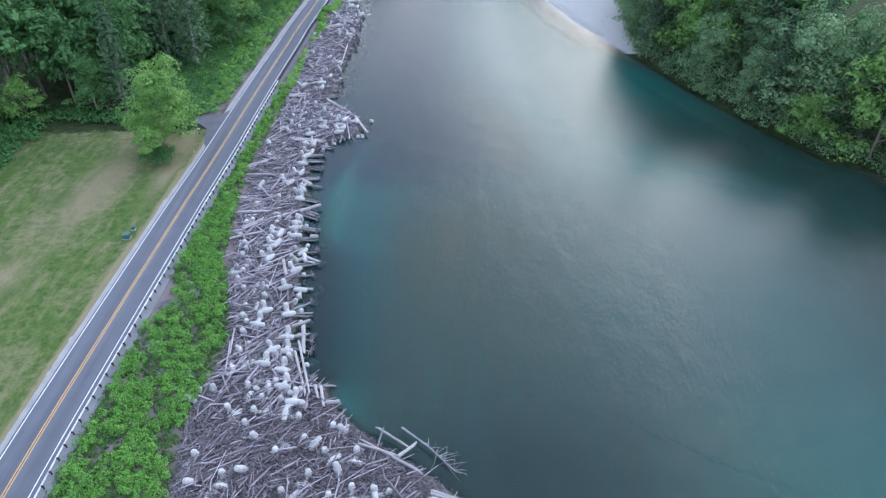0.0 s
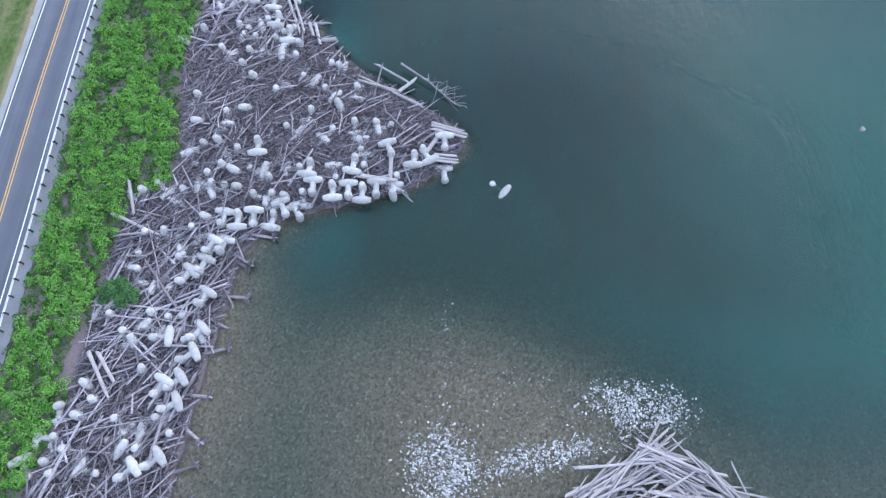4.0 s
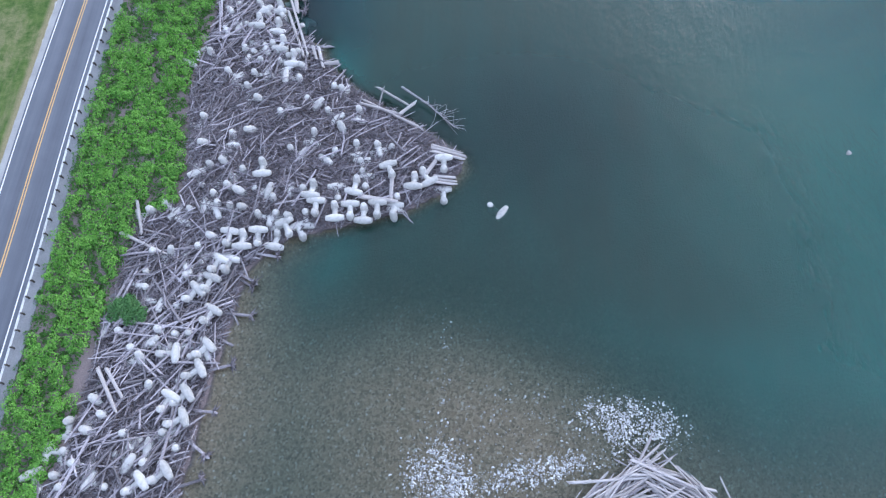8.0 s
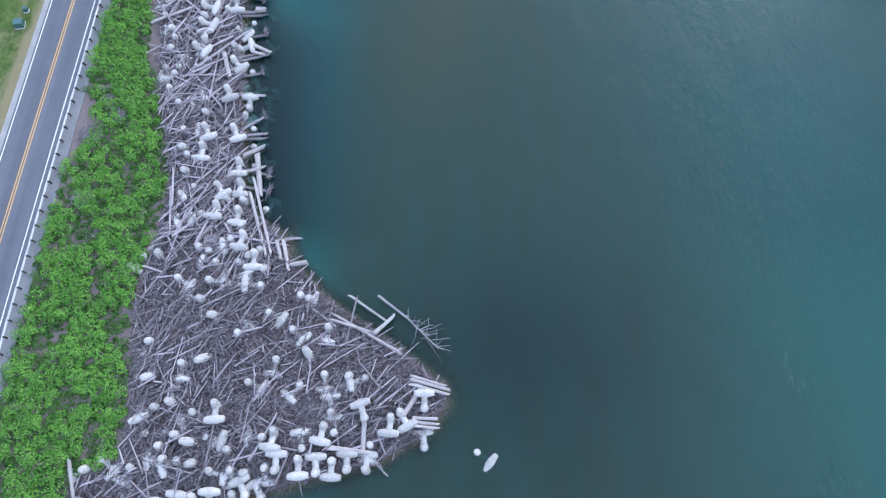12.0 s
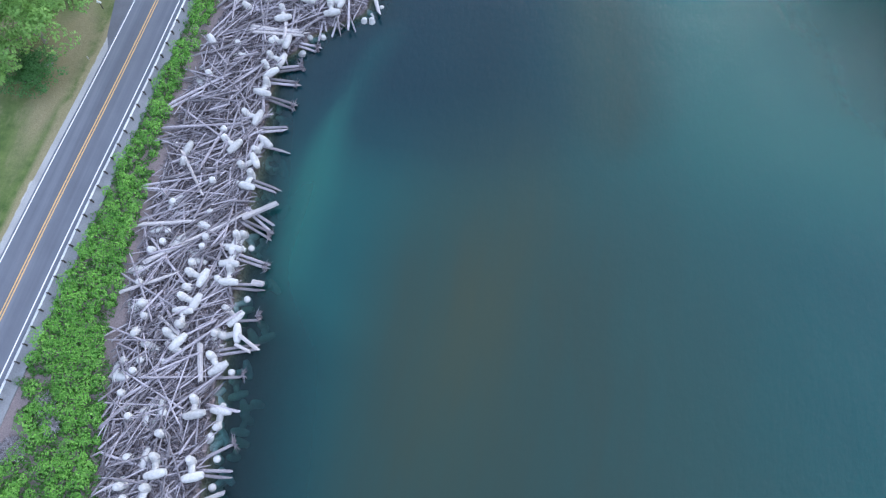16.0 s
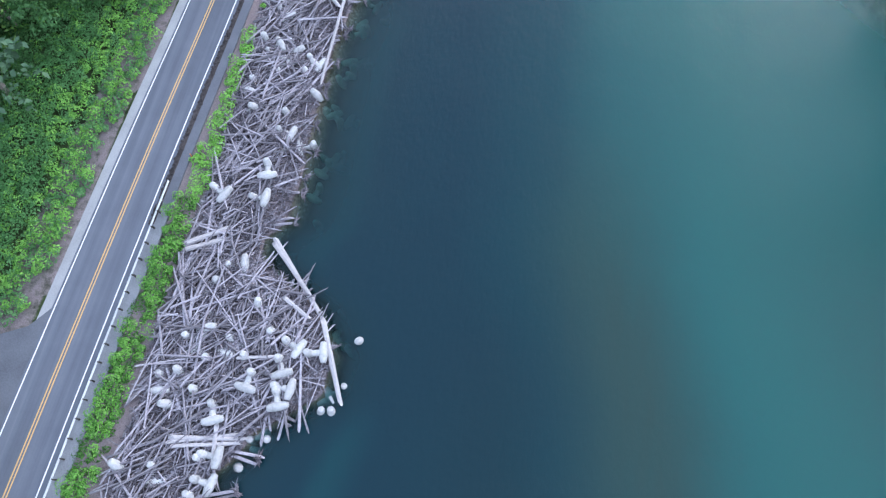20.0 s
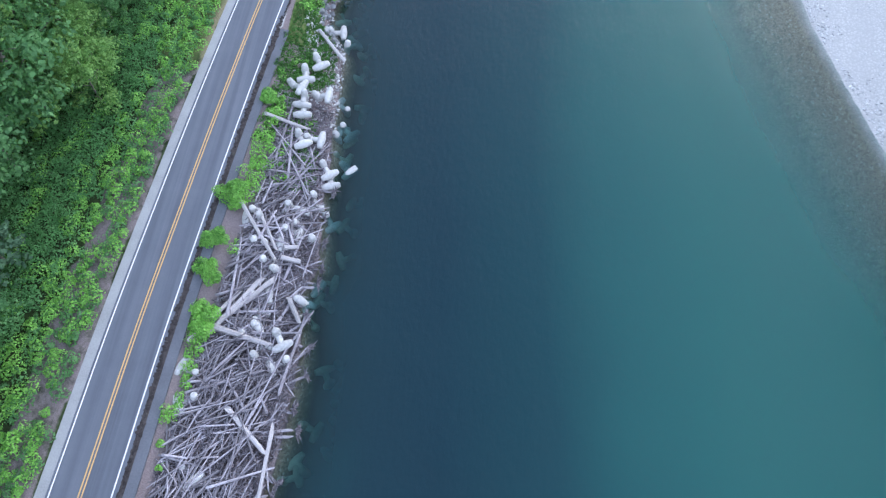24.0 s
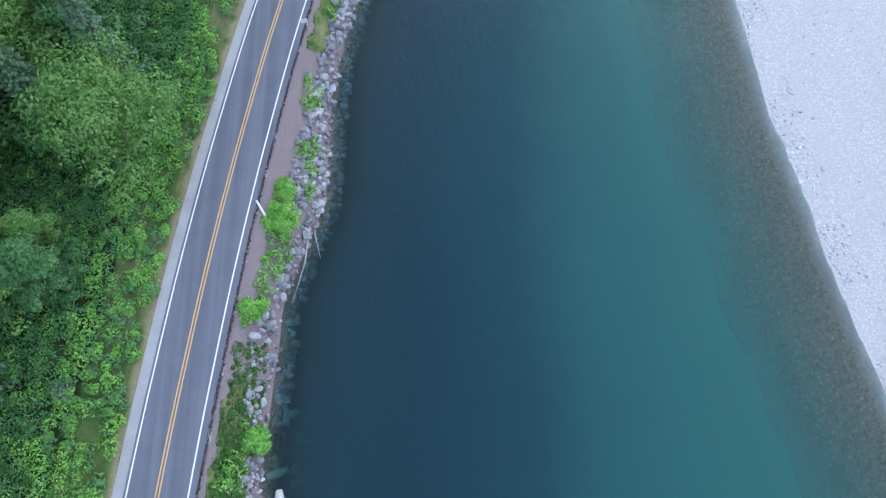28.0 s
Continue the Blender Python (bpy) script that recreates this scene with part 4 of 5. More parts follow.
taken = []
BLOBS = [
    [(-25.4, 76.0), (-24.3, 76.1), (-23.0, 76.7), (-20.6, 76.4), (-18.4, 79.0), (-24.6, 79.9), (-20.4, 79.0), (-16.0, 78.2), (-18.2, 75.4), (-18.4, 72.2), (-16.8, 71.8), (-15.8, 72.5), (-21.4, 72.0), (-14.7, 70.1), (-20.5, 70.5), (-17.8, 70.6), (-20.9, 68.2), (-18.4, 67.9), (-15.0, 67.8), (-24.3, 68.3), (-21.3, 65.9), (-19.6, 64.1), (-16.7, 61.9), (-13.5, 64.6), (-10.4, 66.9), (-9.2, 66.5), (-6.8, 63.1), (-10.7, 62.7), (-8.6, 59.8), (-6.8, 57.7), (-12.2, 59.2), (-19.9, 59.3), (-22.2, 58.4), (-14.8, 56.6)],
    [(-4.1, 57.8), (-2.5, 57.4), (-9.4, 56.4), (-5.8, 53.8), (-26.1, 60.9), (-25.4, 57.1), (-22.5, 54.2), (-20.2, 53.2), (-24.2, 53.8), (-25.0, 51.2), (-21.5, 50.9), (-20.0, 50.3), (-18.3, 50.8), (-23.2, 49.8), (-21.2, 48.3), (-19.5, 48.3), (-22.6, 48.5), (-16.2, 49.5), (-15.8, 47.8), (-14.1, 47.4), (-12.2, 48.1), (-17.8, 47.4), (-8.6, 50.0), (-12.7, 50.9), (-5.3, 51.6), (-1.5, 50.5), (-28.6, 48.2), (-30.1, 47.4), (-25.8, 47.7), (-22.6, 44.4), (-24.3, 43.1), (-23.8, 41.1), (-27.2, 42.1), (-29.2, 42.1)],
    [(-29.3, 39.4), (-28.3, 39.5), (-25.1, 39.4), (-29.1, 37.7), (-25.6, 35.7), (-22.5, 35.3), (-23.7, 32.8), (-27.1, 31.4), (-26.6, 32.8), (-28.3, 32.6), (-30.8, 32.4), (-29.2, 30.8), (-25.0, 32.5), (-23.0, 30.0), (-27.9, 29.3), (-23.9, 27.2), (-26.8, 26.5), (-31.5, 24.9), (-30.6, 23.5), (-33.8, 22.9), (-31.6, 21.8), (-28.4, 21.8), (-24.4, 22.0), (-23.1, 20.5), (-28.5, 19.6), (-27.3, 20.4), (-33.6, 19.7), (-32.6, 18.6), (-33.9, 17.3), (-25.8, 19.1), (-29.3, 16.5), (-35.4, 16.2), (-33.1, 16.5)],
    [(-34.2, 123.5), (-32.8, 121.1), (-32.2, 120.4), (-33.3, 116.9), (-32.3, 115.9), (-27.8, 115.6), (-32.2, 109.8), (-31.6, 111.0), (-31.3, 112.2), (-27.2, 112.5), (-27.2, 111.3), (-27.7, 109.2), (-28.7, 119.6), (-27.0, 106.5), (-32.3, 105.8), (-30.8, 103.7), (-30.4, 102.4), (-30.7, 100.7), (-29.2, 97.7), (-30.6, 97.1), (-29.5, 96.3), (-27.0, 98.2), (-24.9, 113.2), (-23.5, 114.2), (-22.3, 112.8), (-24.4, 108.0), (-21.0, 106.7), (-23.0, 102.4), (-20.2, 98.4), (-29.9, 126.9)],
    [(-26.9, 92.7), (-28.3, 91.8), (-25.1, 92.9), (-29.8, 94.0), (-24.6, 90.9), (-26.9, 88.1), (-26.4, 85.6), (-26.0, 84.4), (-25.7, 82.3), (-24.5, 80.8), (-24.5, 79.6), (-25.5, 76.2), (-24.6, 76.5), (-23.4, 76.8), (-21.7, 76.7), (-21.6, 72.6), (-22.6, 72.1), (-20.8, 71.5), (-28.7, 70.7), (-26.8, 70.9), (-20.1, 94.9), (-20.5, 91.1), (-18.9, 89.6), (-18.6, 86.9), (-18.1, 84.2), (-19.3, 73.5)],
    [(-31.0, 159.2), (-30.4, 161.3), (-30.8, 155.2), (-32.4, 152.7), (-26.2, 157.2), (-24.0, 154.9), (-27.8, 153.2), (-29.8, 150.8), (-25.9, 151.5), (-33.7, 148.2), (-31.9, 148.9), (-29.9, 147.4), (-31.9, 145.6), (-31.1, 145.8), (-34.6, 138.9), (-31.8, 139.7), (-27.6, 141.2), (-24.2, 141.0), (-23.3, 141.3), (-23.6, 143.8), (-21.9, 144.2), (-33.7, 134.1), (-33.1, 134.3), (-17.2, 147.6), (-16.0, 147.7), (-15.4, 150.5), (-14.7, 155.9)],
    [(-33.9, 196.2), (-34.5, 191.2), (-33.7, 189.9), (-28.9, 188.2), (-32.0, 187.3), (-34.4, 184.9), (-31.4, 191.7), (-28.7, 190.2), (-29.7, 179.2), (-29.2, 179.9), (-29.8, 207.8), (-26.7, 207.9), (-26.4, 213.2), (-31.5, 210.2), (-34.6, 202.9), (-35.1, 205.3), (-33.0, 181.3), (-25.5, 178.2), (-29.4, 181.5), (-26.5, 185.0)],
    [(-33.4, 224.2), (-32.5, 223.5), (-29.7, 222.6), (-32.7, 220.8), (-31.4, 220.5), (-31.3, 218.4), (-28.8, 223.7), (-29.9, 225.8), (-31.4, 214.4), (-31.6, 210.4), (-30.4, 211.1), (-29.6, 217.7), (-27.5, 227.6), (-26.6, 222.0), (-26.4, 214.7), (-25.9, 240.7), (-25.9, 238.2), (-26.4, 236.5), (-25.0, 232.8), (-27.6, 250.6), (-26.0, 225.7), (-26.3, 225.3), (-26.4, 217.5)],
]
LYING = [
    [(-20.8, 44.3, 180), (-19.2, 44.0, 0), (-17.5, 44.7, 180), (-15.5, 44.4, 0), (-14.3, 45.9, 200), (-12.8, 45.7, 200), (-11.0, 48.5, 180), (-8.7, 47.9, 0), (-6.9, 48.3, 180), (-5.3, 47.9, 0), (-3.7, 48.7, 180), (-1.7, 48.7, 180), (-11.6, 50.6, 0), (-6.5, 51.4, 0), (-2.4, 53.9, 200), (2.1, 53.1, 30), (4.2, 51.2, 180), (4.2, 55.2, 190), (0.6, 52.3, 0), (-17.8, 53.3, 0)],
    [(-21.8, 41.0, 150), (-20.5, 41.1, 165), (-22.3, 38.6, 150), (-23.8, 37.2, 140), (-21.7, 34.8, 150), (-21.8, 30.9, 130), (-25.1, 30.2, 100), (-22.3, 28.4, 120), (-23.1, 25.6, 130), (-24.5, 25.0, 150), (-23.2, 23.2, 120), (-24.0, 17.8, 130), (-26.1, 16.7, 130), (10.8, 49.4, 60)],
    [(-27.0, 129.6, 90), (-28.2, 125.1, 60), (-25.0, 126.0, 150), (-25.5, 123.1, 120), (-24.9, 120.9, 0), (-26.6, 107.9, 70), (-26.5, 105.0, 80), (-26.6, 102.9, 200), (-26.7, 100.6, 70), (-22.0, 104.6, 60), (-21.4, 102.4, 100), (-21.9, 99.0, 45), (-24.0, 112.8, 0), (-23.8, 110.7, 0), (-23.4, 108.7, 10), (-22.3, 94.0, 20), (-19.9, 93.6, 180), (-24.0, 87.8, 20), (-24.2, 84.9, 0), (-20.7, 88.2, 30), (-19.7, 83.3, 0), (-19.2, 80.4, 0), (-21.2, 79.8, 30), (-21.5, 76.9, 0), (-18.8, 76.4, 0), (-17.9, 73.2, 0), (-16.1, 70.8, 0)],
    [(-24.8, 149.3, 0), (-21.3, 153.7, 60), (-22.0, 151.3, 20), (-21.1, 149.2, 80), (-21.5, 148.0, 0), (-27.4, 145.5, 20), (-26.7, 139.0, 80), (-27.1, 137.0, 40), (-26.8, 134.1, 0), (-26.5, 141.5, 90), (-18.8, 153.4, 90), (-33.6, 169.3, 60), (-29.2, 169.7, 80), (-29.4, 173.3, 20)],
    [(-29.1, 252.5, 90), (-30.0, 245.8, 40), (-31.2, 243.4, 20), (-31.8, 241.5, 60), (-30.8, 239.7, 0), (-30.5, 238.3, 0), (-28.7, 241.1, 90), (-30.0, 234.2, 20), (-28.5, 234.7, 80), (-26.6, 231.1, 40), (-26.0, 229.9, 10), (-27.6, 209.9, 30)],
]
BIG_LOGS = [
    [(-4.7, 67.0, -0.3, 64.0, 0.16), (-1.7, 62.5, 0.4, 64.7, 0.25), (-17.7, 81.9, -14.3, 71.8, 0.20), (-13.2, 73.9, -12.1, 69.9, 0.25), (-10.1, 71.1, -11.9, 70.6, 0.30), (2.7, 57.4, 7.0, 56.4, 0.22), (2.7, 56.9, 6.8, 55.9, 0.20), (2.7, 57.8, 6.3, 56.9, 0.18), (3.0, 53.3, 5.7, 53.3, 0.20), (3.0, 52.9, 5.8, 52.7, 0.20), (3.0, 52.5, 5.7, 52.3, 0.18), (-2.1, 53.2, -2.1, 49.6, 0.30), (1.9, 53.3, 3.8, 56.6, 0.30), (-32.0, 28.2, -29.4, 24.0, 0.22), (-31.1, 28.2, -28.9, 25.2, 0.22), (-5.7, 50.0, -1.4, 49.6, 0.30), (-32.9, 44.1, -27.8, 41.9, 0.22), (-31.7, 48.1, -30.5, 44.1, 0.20), (-2.1, 62.7, -6.6, 64.0, 0.20), (1.2, 60.5, -5.9, 64.4, 0.20)],
    [(-24.0, 116.0, -20.7, 118.6, 0.38), (-34.5, 112.2, -28.9, 114.1, 0.25), (-32.2, 108.2, -24.4, 116.0, 0.28), (-28.8, 102.5, -25.4, 100.5, 0.20), (-33.1, 122.5, -29.2, 117.6, 0.20), (-33.5, 104.2, -28.9, 107.5, 0.20), (-23.9, 100.5, -22.6, 96.7, 0.35), (-20.8, 108.5, -19.4, 108.5, 0.40), (-20.4, 102.4, -17.9, 101.2, 0.25), (-20.4, 101.3, -18.6, 100.8, 0.20), (-19.5, 85.1, -16.9, 86.7, 0.30), (-17.8, 85.6, -16.7, 80.1, 0.35), (-17.9, 79.9, -14.8, 71.5, 0.22), (-13.9, 73.7, -13.1, 71.2, 0.25), (-20.8, 81.9, -16.7, 83.6, 0.25)],
    [(-26.4, 165.2, -19.6, 157.8, 0.32), (-19.0, 157.1, -15.2, 148.8, 0.32), (-23.6, 158.6, -20.6, 157.0, 0.30), (-26.4, 151.3, -21.9, 152.4, 0.20), (-30.9, 142.0, -24.0, 144.1, 0.25), (-30.7, 142.5, -24.0, 143.6, 0.25), (-30.3, 141.7, -24.1, 143.2, 0.22), (-26.7, 144.5, -26.2, 140.7, 0.25), (-35.4, 162.3, -31.9, 165.1, 0.35), (-35.0, 161.7, -31.8, 163.8, 0.30)],
    [(-26.5, 200.6, -26.5, 187.0, 0.22), (-26.5, 164.8, -21.1, 159.6, 0.30), (-36.2, 208.4, -32.6, 214.4, 0.25), (-31.2, 202.3, -26.8, 198.5, 0.30)],
    [(-34.6, 236.5, -29.6, 235.8, 0.25), (-30.9, 250.9, -27.1, 247.2, 0.25), (-29.5, 216.4, -33.9, 210.8, 0.30), (-30.7, 216.3, -34.5, 209.7, 0.30), (-35.5, 225.6, -29.7, 218.4, 0.25), (-32.8, 224.3, -30.0, 219.8, 0.22), (-29.2, 220.1, -27.8, 220.5, 0.30), (-29.2, 218.9, -27.1, 218.8, 0.30), (-27.7, 214.7, -26.1, 212.1, 0.30), (-34.6, 210.2, -28.8, 209.2, 0.35)],
]


def revetment():
    rng = np.random.default_rng(41)
    for row in LYING:
        for x, y, turn in row:
            wet = x > along(SHORE, y) - 1.5
            set_dolos(x, y, turn + rng.normal() * 6, 0.45 if wet else 0.72, 90 + rng.normal() * 6 - 12, rng.normal() * 5, wet)
            taken.append((x, y))
    for row in BLOBS:
        for x, y in row:
            if min((math.hypot(x - a, y - b) for a, b in taken), default=9) < 1.1:
                continue
            turn = rng.random() * 360
            # the standing limb shows at the place given; the rest lies under the wood
            ax, ay = x + 0.82 * math.sin(radians(turn)), y - 0.82 * math.cos(radians(turn))
            set_dolos(ax, ay, turn, 0.03, 90 + rng.normal() * 10, rng.normal() * 12, poke=True)
            taken.append((x, y))
    # below the water along the foot of the bank
    for x, y in scatter(rng, -34, -8, 80, 262, 3.3, lambda x, y: 0.8 < x - foot(y) < (3.6 if y < 145 else 5.0)):
        ob = new("armour_unit", SUNK)
        ob.matrix_world = pose(x, y, -1.38 - 0.3 * rng.random(), 90 + rng.normal() * 15, rng.normal() * 15, rng.random() * 360) @ Matrix.Scale(0.83, 4)
        tagged(ob, "algae-grown concrete dolos under the water", "armour unit", "dolosse of the revetment")


SUNK = DOLOS.copy()
SUNK.materials[0] = WET_CONCRETE
revetment()


# ---- driftwood ----
def log_mesh(seed, sides=7):
    """A unit log along x, a little bent and tapering, with a rough end."""
    rng = np.random.default_rng(seed)
    n = 5
    pts = [(t - 0.5, 0.02 * math.sin(3 * t + seed) + 0.006 * rng.normal(), 0.01 * rng.normal()) for t in np.linspace(0, 1, n)]
    verts, faces = tube(pts, [1.0] * n, sides)
    out = []
    for i, v in enumerate(verts):
        k = i // sides
        c = Vector(pts[k])
        r = (1.0 - 0.22 * k / (n - 1)) * (0.88 + 0.24 * rng.random())
        x = v.x + (0.015 * rng.normal() if k in (0, n - 1) else 0)
        out.append((x, (v.y - c.y) * r + c.y, (v.z - c.z) * r + c.z))
    return out, faces


def log_pose(x, y, z, turn, length, radius, pitch=0.0):
    return pose(x, y, z, 0, pitch, turn) @ Matrix.Diagonal((length, radius, radius, 1))


# cross-sections are unit circles, so the bend is scaled with the radius
LOGS = [mesh_from("driftwood_log", *log_mesh(s), WOOD, False) for s in range(6)]
PALE_LOGS = [mesh_from("driftwood_log", *log_mesh(s), PALE_WOOD, False) for s in range(6, 9)]


def slope_pitch(x, y, turn, length):
    c, s = math.cos(radians(turn)) * length / 2, math.sin(radians(turn)) * length / 2
    a, b = (max(float(ground_height(x + k * c, y + k * s)), 0.0) for k in (-1, 1))
    return -math.degrees(math.atan2(b - a, length)), (a + b) / 2


def root_mesh(seed):
    """A ragged root plate: short forked roots from one hub."""
    rng = np.random.default_rng(seed)
    pieces = []
    for k in range(30):
        a = rng.random() * 2 * math.pi
        d = Vector((0.1 + 0.5 * rng.random(), math.cos(a), math.sin(a))) * (0.5 + 0.5 * rng.random())
        m = d * 0.45 + Vector(rng.normal(size=3)) * 0.1
        pieces.append(tube([(0, 0, 0), m, d * (0.8 + 0.5 * rng.random()) + Vector(rng.normal(size=3)) * 0.2], [0.13, 0.07, 0.015], 5))
    return mesh_from("root_plate", *join(pieces), TWIGS)


ROOTS = [root_mesh(s) for s in (1, 2, 3)]


def driftwood():
    rng = np.random.default_rng(51)
    count = 0
    for row in BIG_LOGS:
        for x0, y0, x1, y1, rad in row:
            x, y, length = (x0 + x1) / 2, (y0 + y1) / 2, math.hypot(x1 - x0, y1 - y0)
            turn = math.degrees(math.atan2(y1 - y0, x1 - x0))
            pitch, z = slope_pitch(x, y, turn, length)
            ob = new("driftwood_log", PALE_LOGS[count % 3])
            ob.matrix_world = log_pose(x, y, z + 0.75 + 0.15 * rng.random(), turn, length, rad, pitch)
            tagged(ob, "long bleached driftwood log on top of the heap", "log", "driftwood logs")
            count += 1
    # log pairs with root plates that jut from the bank over the water
    for y in np.r_[np.arange(14, 43, 3.6), np.arange(74, 146, 3.4), np.arange(168, 232, 3.2)]:
        y += rng.normal() * 0.6
        x = max(foot(y) + 0.3, along(SHORE, y) - 1.7) + rng.random() * 1.0
        turn = rng.normal() * 14 + (0 if y > 60 else -8)
        short = y > 165
        x -= 0.9 * short
        stem = thing("rooted_log", pose(x, y, 0.25 + 0.2 * rng.random(), 0, 3, turn), "grey log with a root plate jutting over the water", "log", "logs with roots")
        for k in range(1 + int(rng.random() * 2.2)):
            me = LOGS[int(rng.random() * 6)]
            o = part("stem", me, None, stem)
            o.matrix_local = pose(-1.2, (k - 0.5) * 0.5, 0.1 * k, 0, 0, rng.normal() * 4) @ Matrix.Diagonal((3.8 + rng.random() - 1.4 * short, 0.2, 0.2, 1))
        if short or rng.random() < 0.6:
            o = part("root_plate", ROOTS[int(rng.random() * 3)], None, stem)
            o.matrix_local = pose(0.8, 0, 0, rng.random() * 360) @ Matrix.Scale(0.75 + 0.4 * rng.random(), 4)
    # loose logs all over the heap
    spots = [p for p in scatter(rng, -40, 9, 8, 236, 0.76, heap_mask)]
    order = rng.permutation(len(spots))
    single, rest = [], []
    for i in order:
        x, y = spots[i]
        u = (x - along(GREEN_EDGE, y)) / max(along(SHORE, y) - along(GREEN_EDGE, y), 1)
        spit = 44 < y < 72
        if spit and u > 0.2 and rng.random() < 0.45:
            continue
        if y > 166 and u > 0.72 and rng.random() < 0.6 or y < 42 and rng.random() < 0.25:
            continue
        length = float(np.clip(rng.gamma(3.4, 1.2), 1.0, 9.0)) * (0.55 if spit else 0.9)
        lean = 62 if y > 75 else 55
        turn = lean + rng.normal() * 30 if rng.random() < 0.78 else rng.random() * 180
        half = length / 2 * abs(math.cos(radians(turn)))
        ragged = 0.5 * rng.random() ** 2
        if x + half > foot(y) + ragged:
            x = foot(y) + ragged - half
        if x - half < along(GREEN_EDGE, y) + 0.2:
            x = along(GREEN_EDGE, y) + 0.2 + half
        rad = (0.035 + 0.11 * rng.random() ** 2.4 + 0.008 * length) * (0.82 if spit else 0.92)
        pitch, z = slope_pitch(x, y, turn, length)
        z += 0.10 + 0.95 * rng.random()
        row = (x, y, z, turn, length, rad, pitch + rng.normal() * 3)
        (single if len(single) < 170 and 20 < y < 240 and length > 2.2 else rest).append(row)
    for k, row in enumerate(single):
        ob = new("driftwood_log", LOGS[k % 6])
        ob.matrix_world = log_pose(*row)
        tagged(ob, "grey weathered driftwood log in the heap", "log", "driftwood logs")
    protos = [(np.array(v), f) for v, f in (log_mesh(s, 6) for s in range(20, 26))]
    pieces = []
    for k, row in enumerate(rest):
        v, f = protos[k % 6]
        m = np.array(log_pose(*row))
        pieces.append((v @ m[:3, :3].T + m[:3, 3], f))
    tagged(new("driftwood", mesh_from("driftwood", *join(pieces), WOOD)), "heap of grey driftwood logs on the bank", "driftwood", kind="stuff")
    # sticks and splinters between the logs: a mat of squared-off slivers
    spots = np.array(scatter(rng, -40, 9, 8, 240, 0.21, heap_mask))
    n = len(spots)
    length = 0.3 + 1.3 * rng.random(n) ** 2
    thick = 0.018 + 0.04 * rng.random(n) ** 1.5
    turn, dip = rng.random(n) * math.pi, rng.normal(size=n) * 0.16
    z = np.maximum(ground_height(spots[:, 0], spots[:, 1]), 0) + 0.05 + 0.6 * rng.random(n) ** 1.4
    d = np.stack([np.cos(turn) * np.cos(dip), np.sin(turn) * np.cos(dip), np.sin(dip)], 1) * length[:, None] / 2
    w = np.stack([-np.sin(turn), np.cos(turn), 0 * turn], 1) * thick[:, None]
    h = np.stack([0 * turn, 0 * turn, thick], 1)
    c = np.stack([spots[:, 0], spots[:, 1], z], 1)
    verts = np.stack([c + i * d + (j * w + k * h) * (0.8 if i > 0 else 1.0) for i in (-1, 1) for j in (-1, 1) for k in (-1, 1)], 1).reshape(-1, 3)
    quads = np.array([(0, 1, 3, 2), (4, 6, 7, 5), (0, 4, 5, 1), (2, 3, 7, 6), (1, 5, 7, 3), (0, 2, 6, 4)])
    faces = (np.arange(n)[:, None, None] * 8 + quads[None]).reshape(-1, 4)
    tagged(new("woody_debris", mesh_from("woody_debris", verts, faces, TWIGS)), "brown sticks and splinters between the logs", "debris", kind="stuff")


driftwood()


def log_jam():
    """A separate raft of logs stranded on the shoal in mid-river."""
    rng = np.random.default_rng(61)
    pieces = []
    for k in range(320):
        y = 19.9 - 13 * rng.random() ** 0.85
        half = 0.6 + (20.4 - y) * 1.7
        x = 25.6 + half * (2 * rng.random() - 1)
        turn = (32 if x < 25.6 else -28) + rng.normal() * 16
        length = 3.5 + 5.0 * rng.random()
        m = log_pose(x, y - 0.5, 0.2 + 1.0 * rng.random(), turn, length, 0.07 + 0.13 * rng.random(), rng.normal() * 4)
        if k >= 60:
            v, f = log_mesh(k, 6)
            mm = np.array(m)
            pieces.append((np.array(v) @ mm[:3, :3].T + mm[:3, 3], f))
            continue
        ob = new("driftwood_log", (PALE_LOGS + LOGS[:2])[k % 5])
        ob.matrix_world = m
        tagged(ob, "bleached log of the raft stranded on the shoal", "log", "logs of the mid-river raft")
    tagged(new("driftwood", mesh_from("driftwood", *join(pieces), PALE_WOOD)), "raft of bleached logs stranded on the shoal", "driftwood", kind="stuff")


log_jam()


# ---- beside the road ----
def road_at(y, off, z):
    """A place beside the road's middle, and the road's heading there in degrees."""
    dx = float(along(ROAD, y + 4) - along(ROAD, y - 4)) / 8
    k = math.sqrt(1 + dx * dx)
    return Vector((float(along(ROAD, y)) + off / k, y - off * dx / k, z)), math.degrees(math.atan2(-dx, 1))


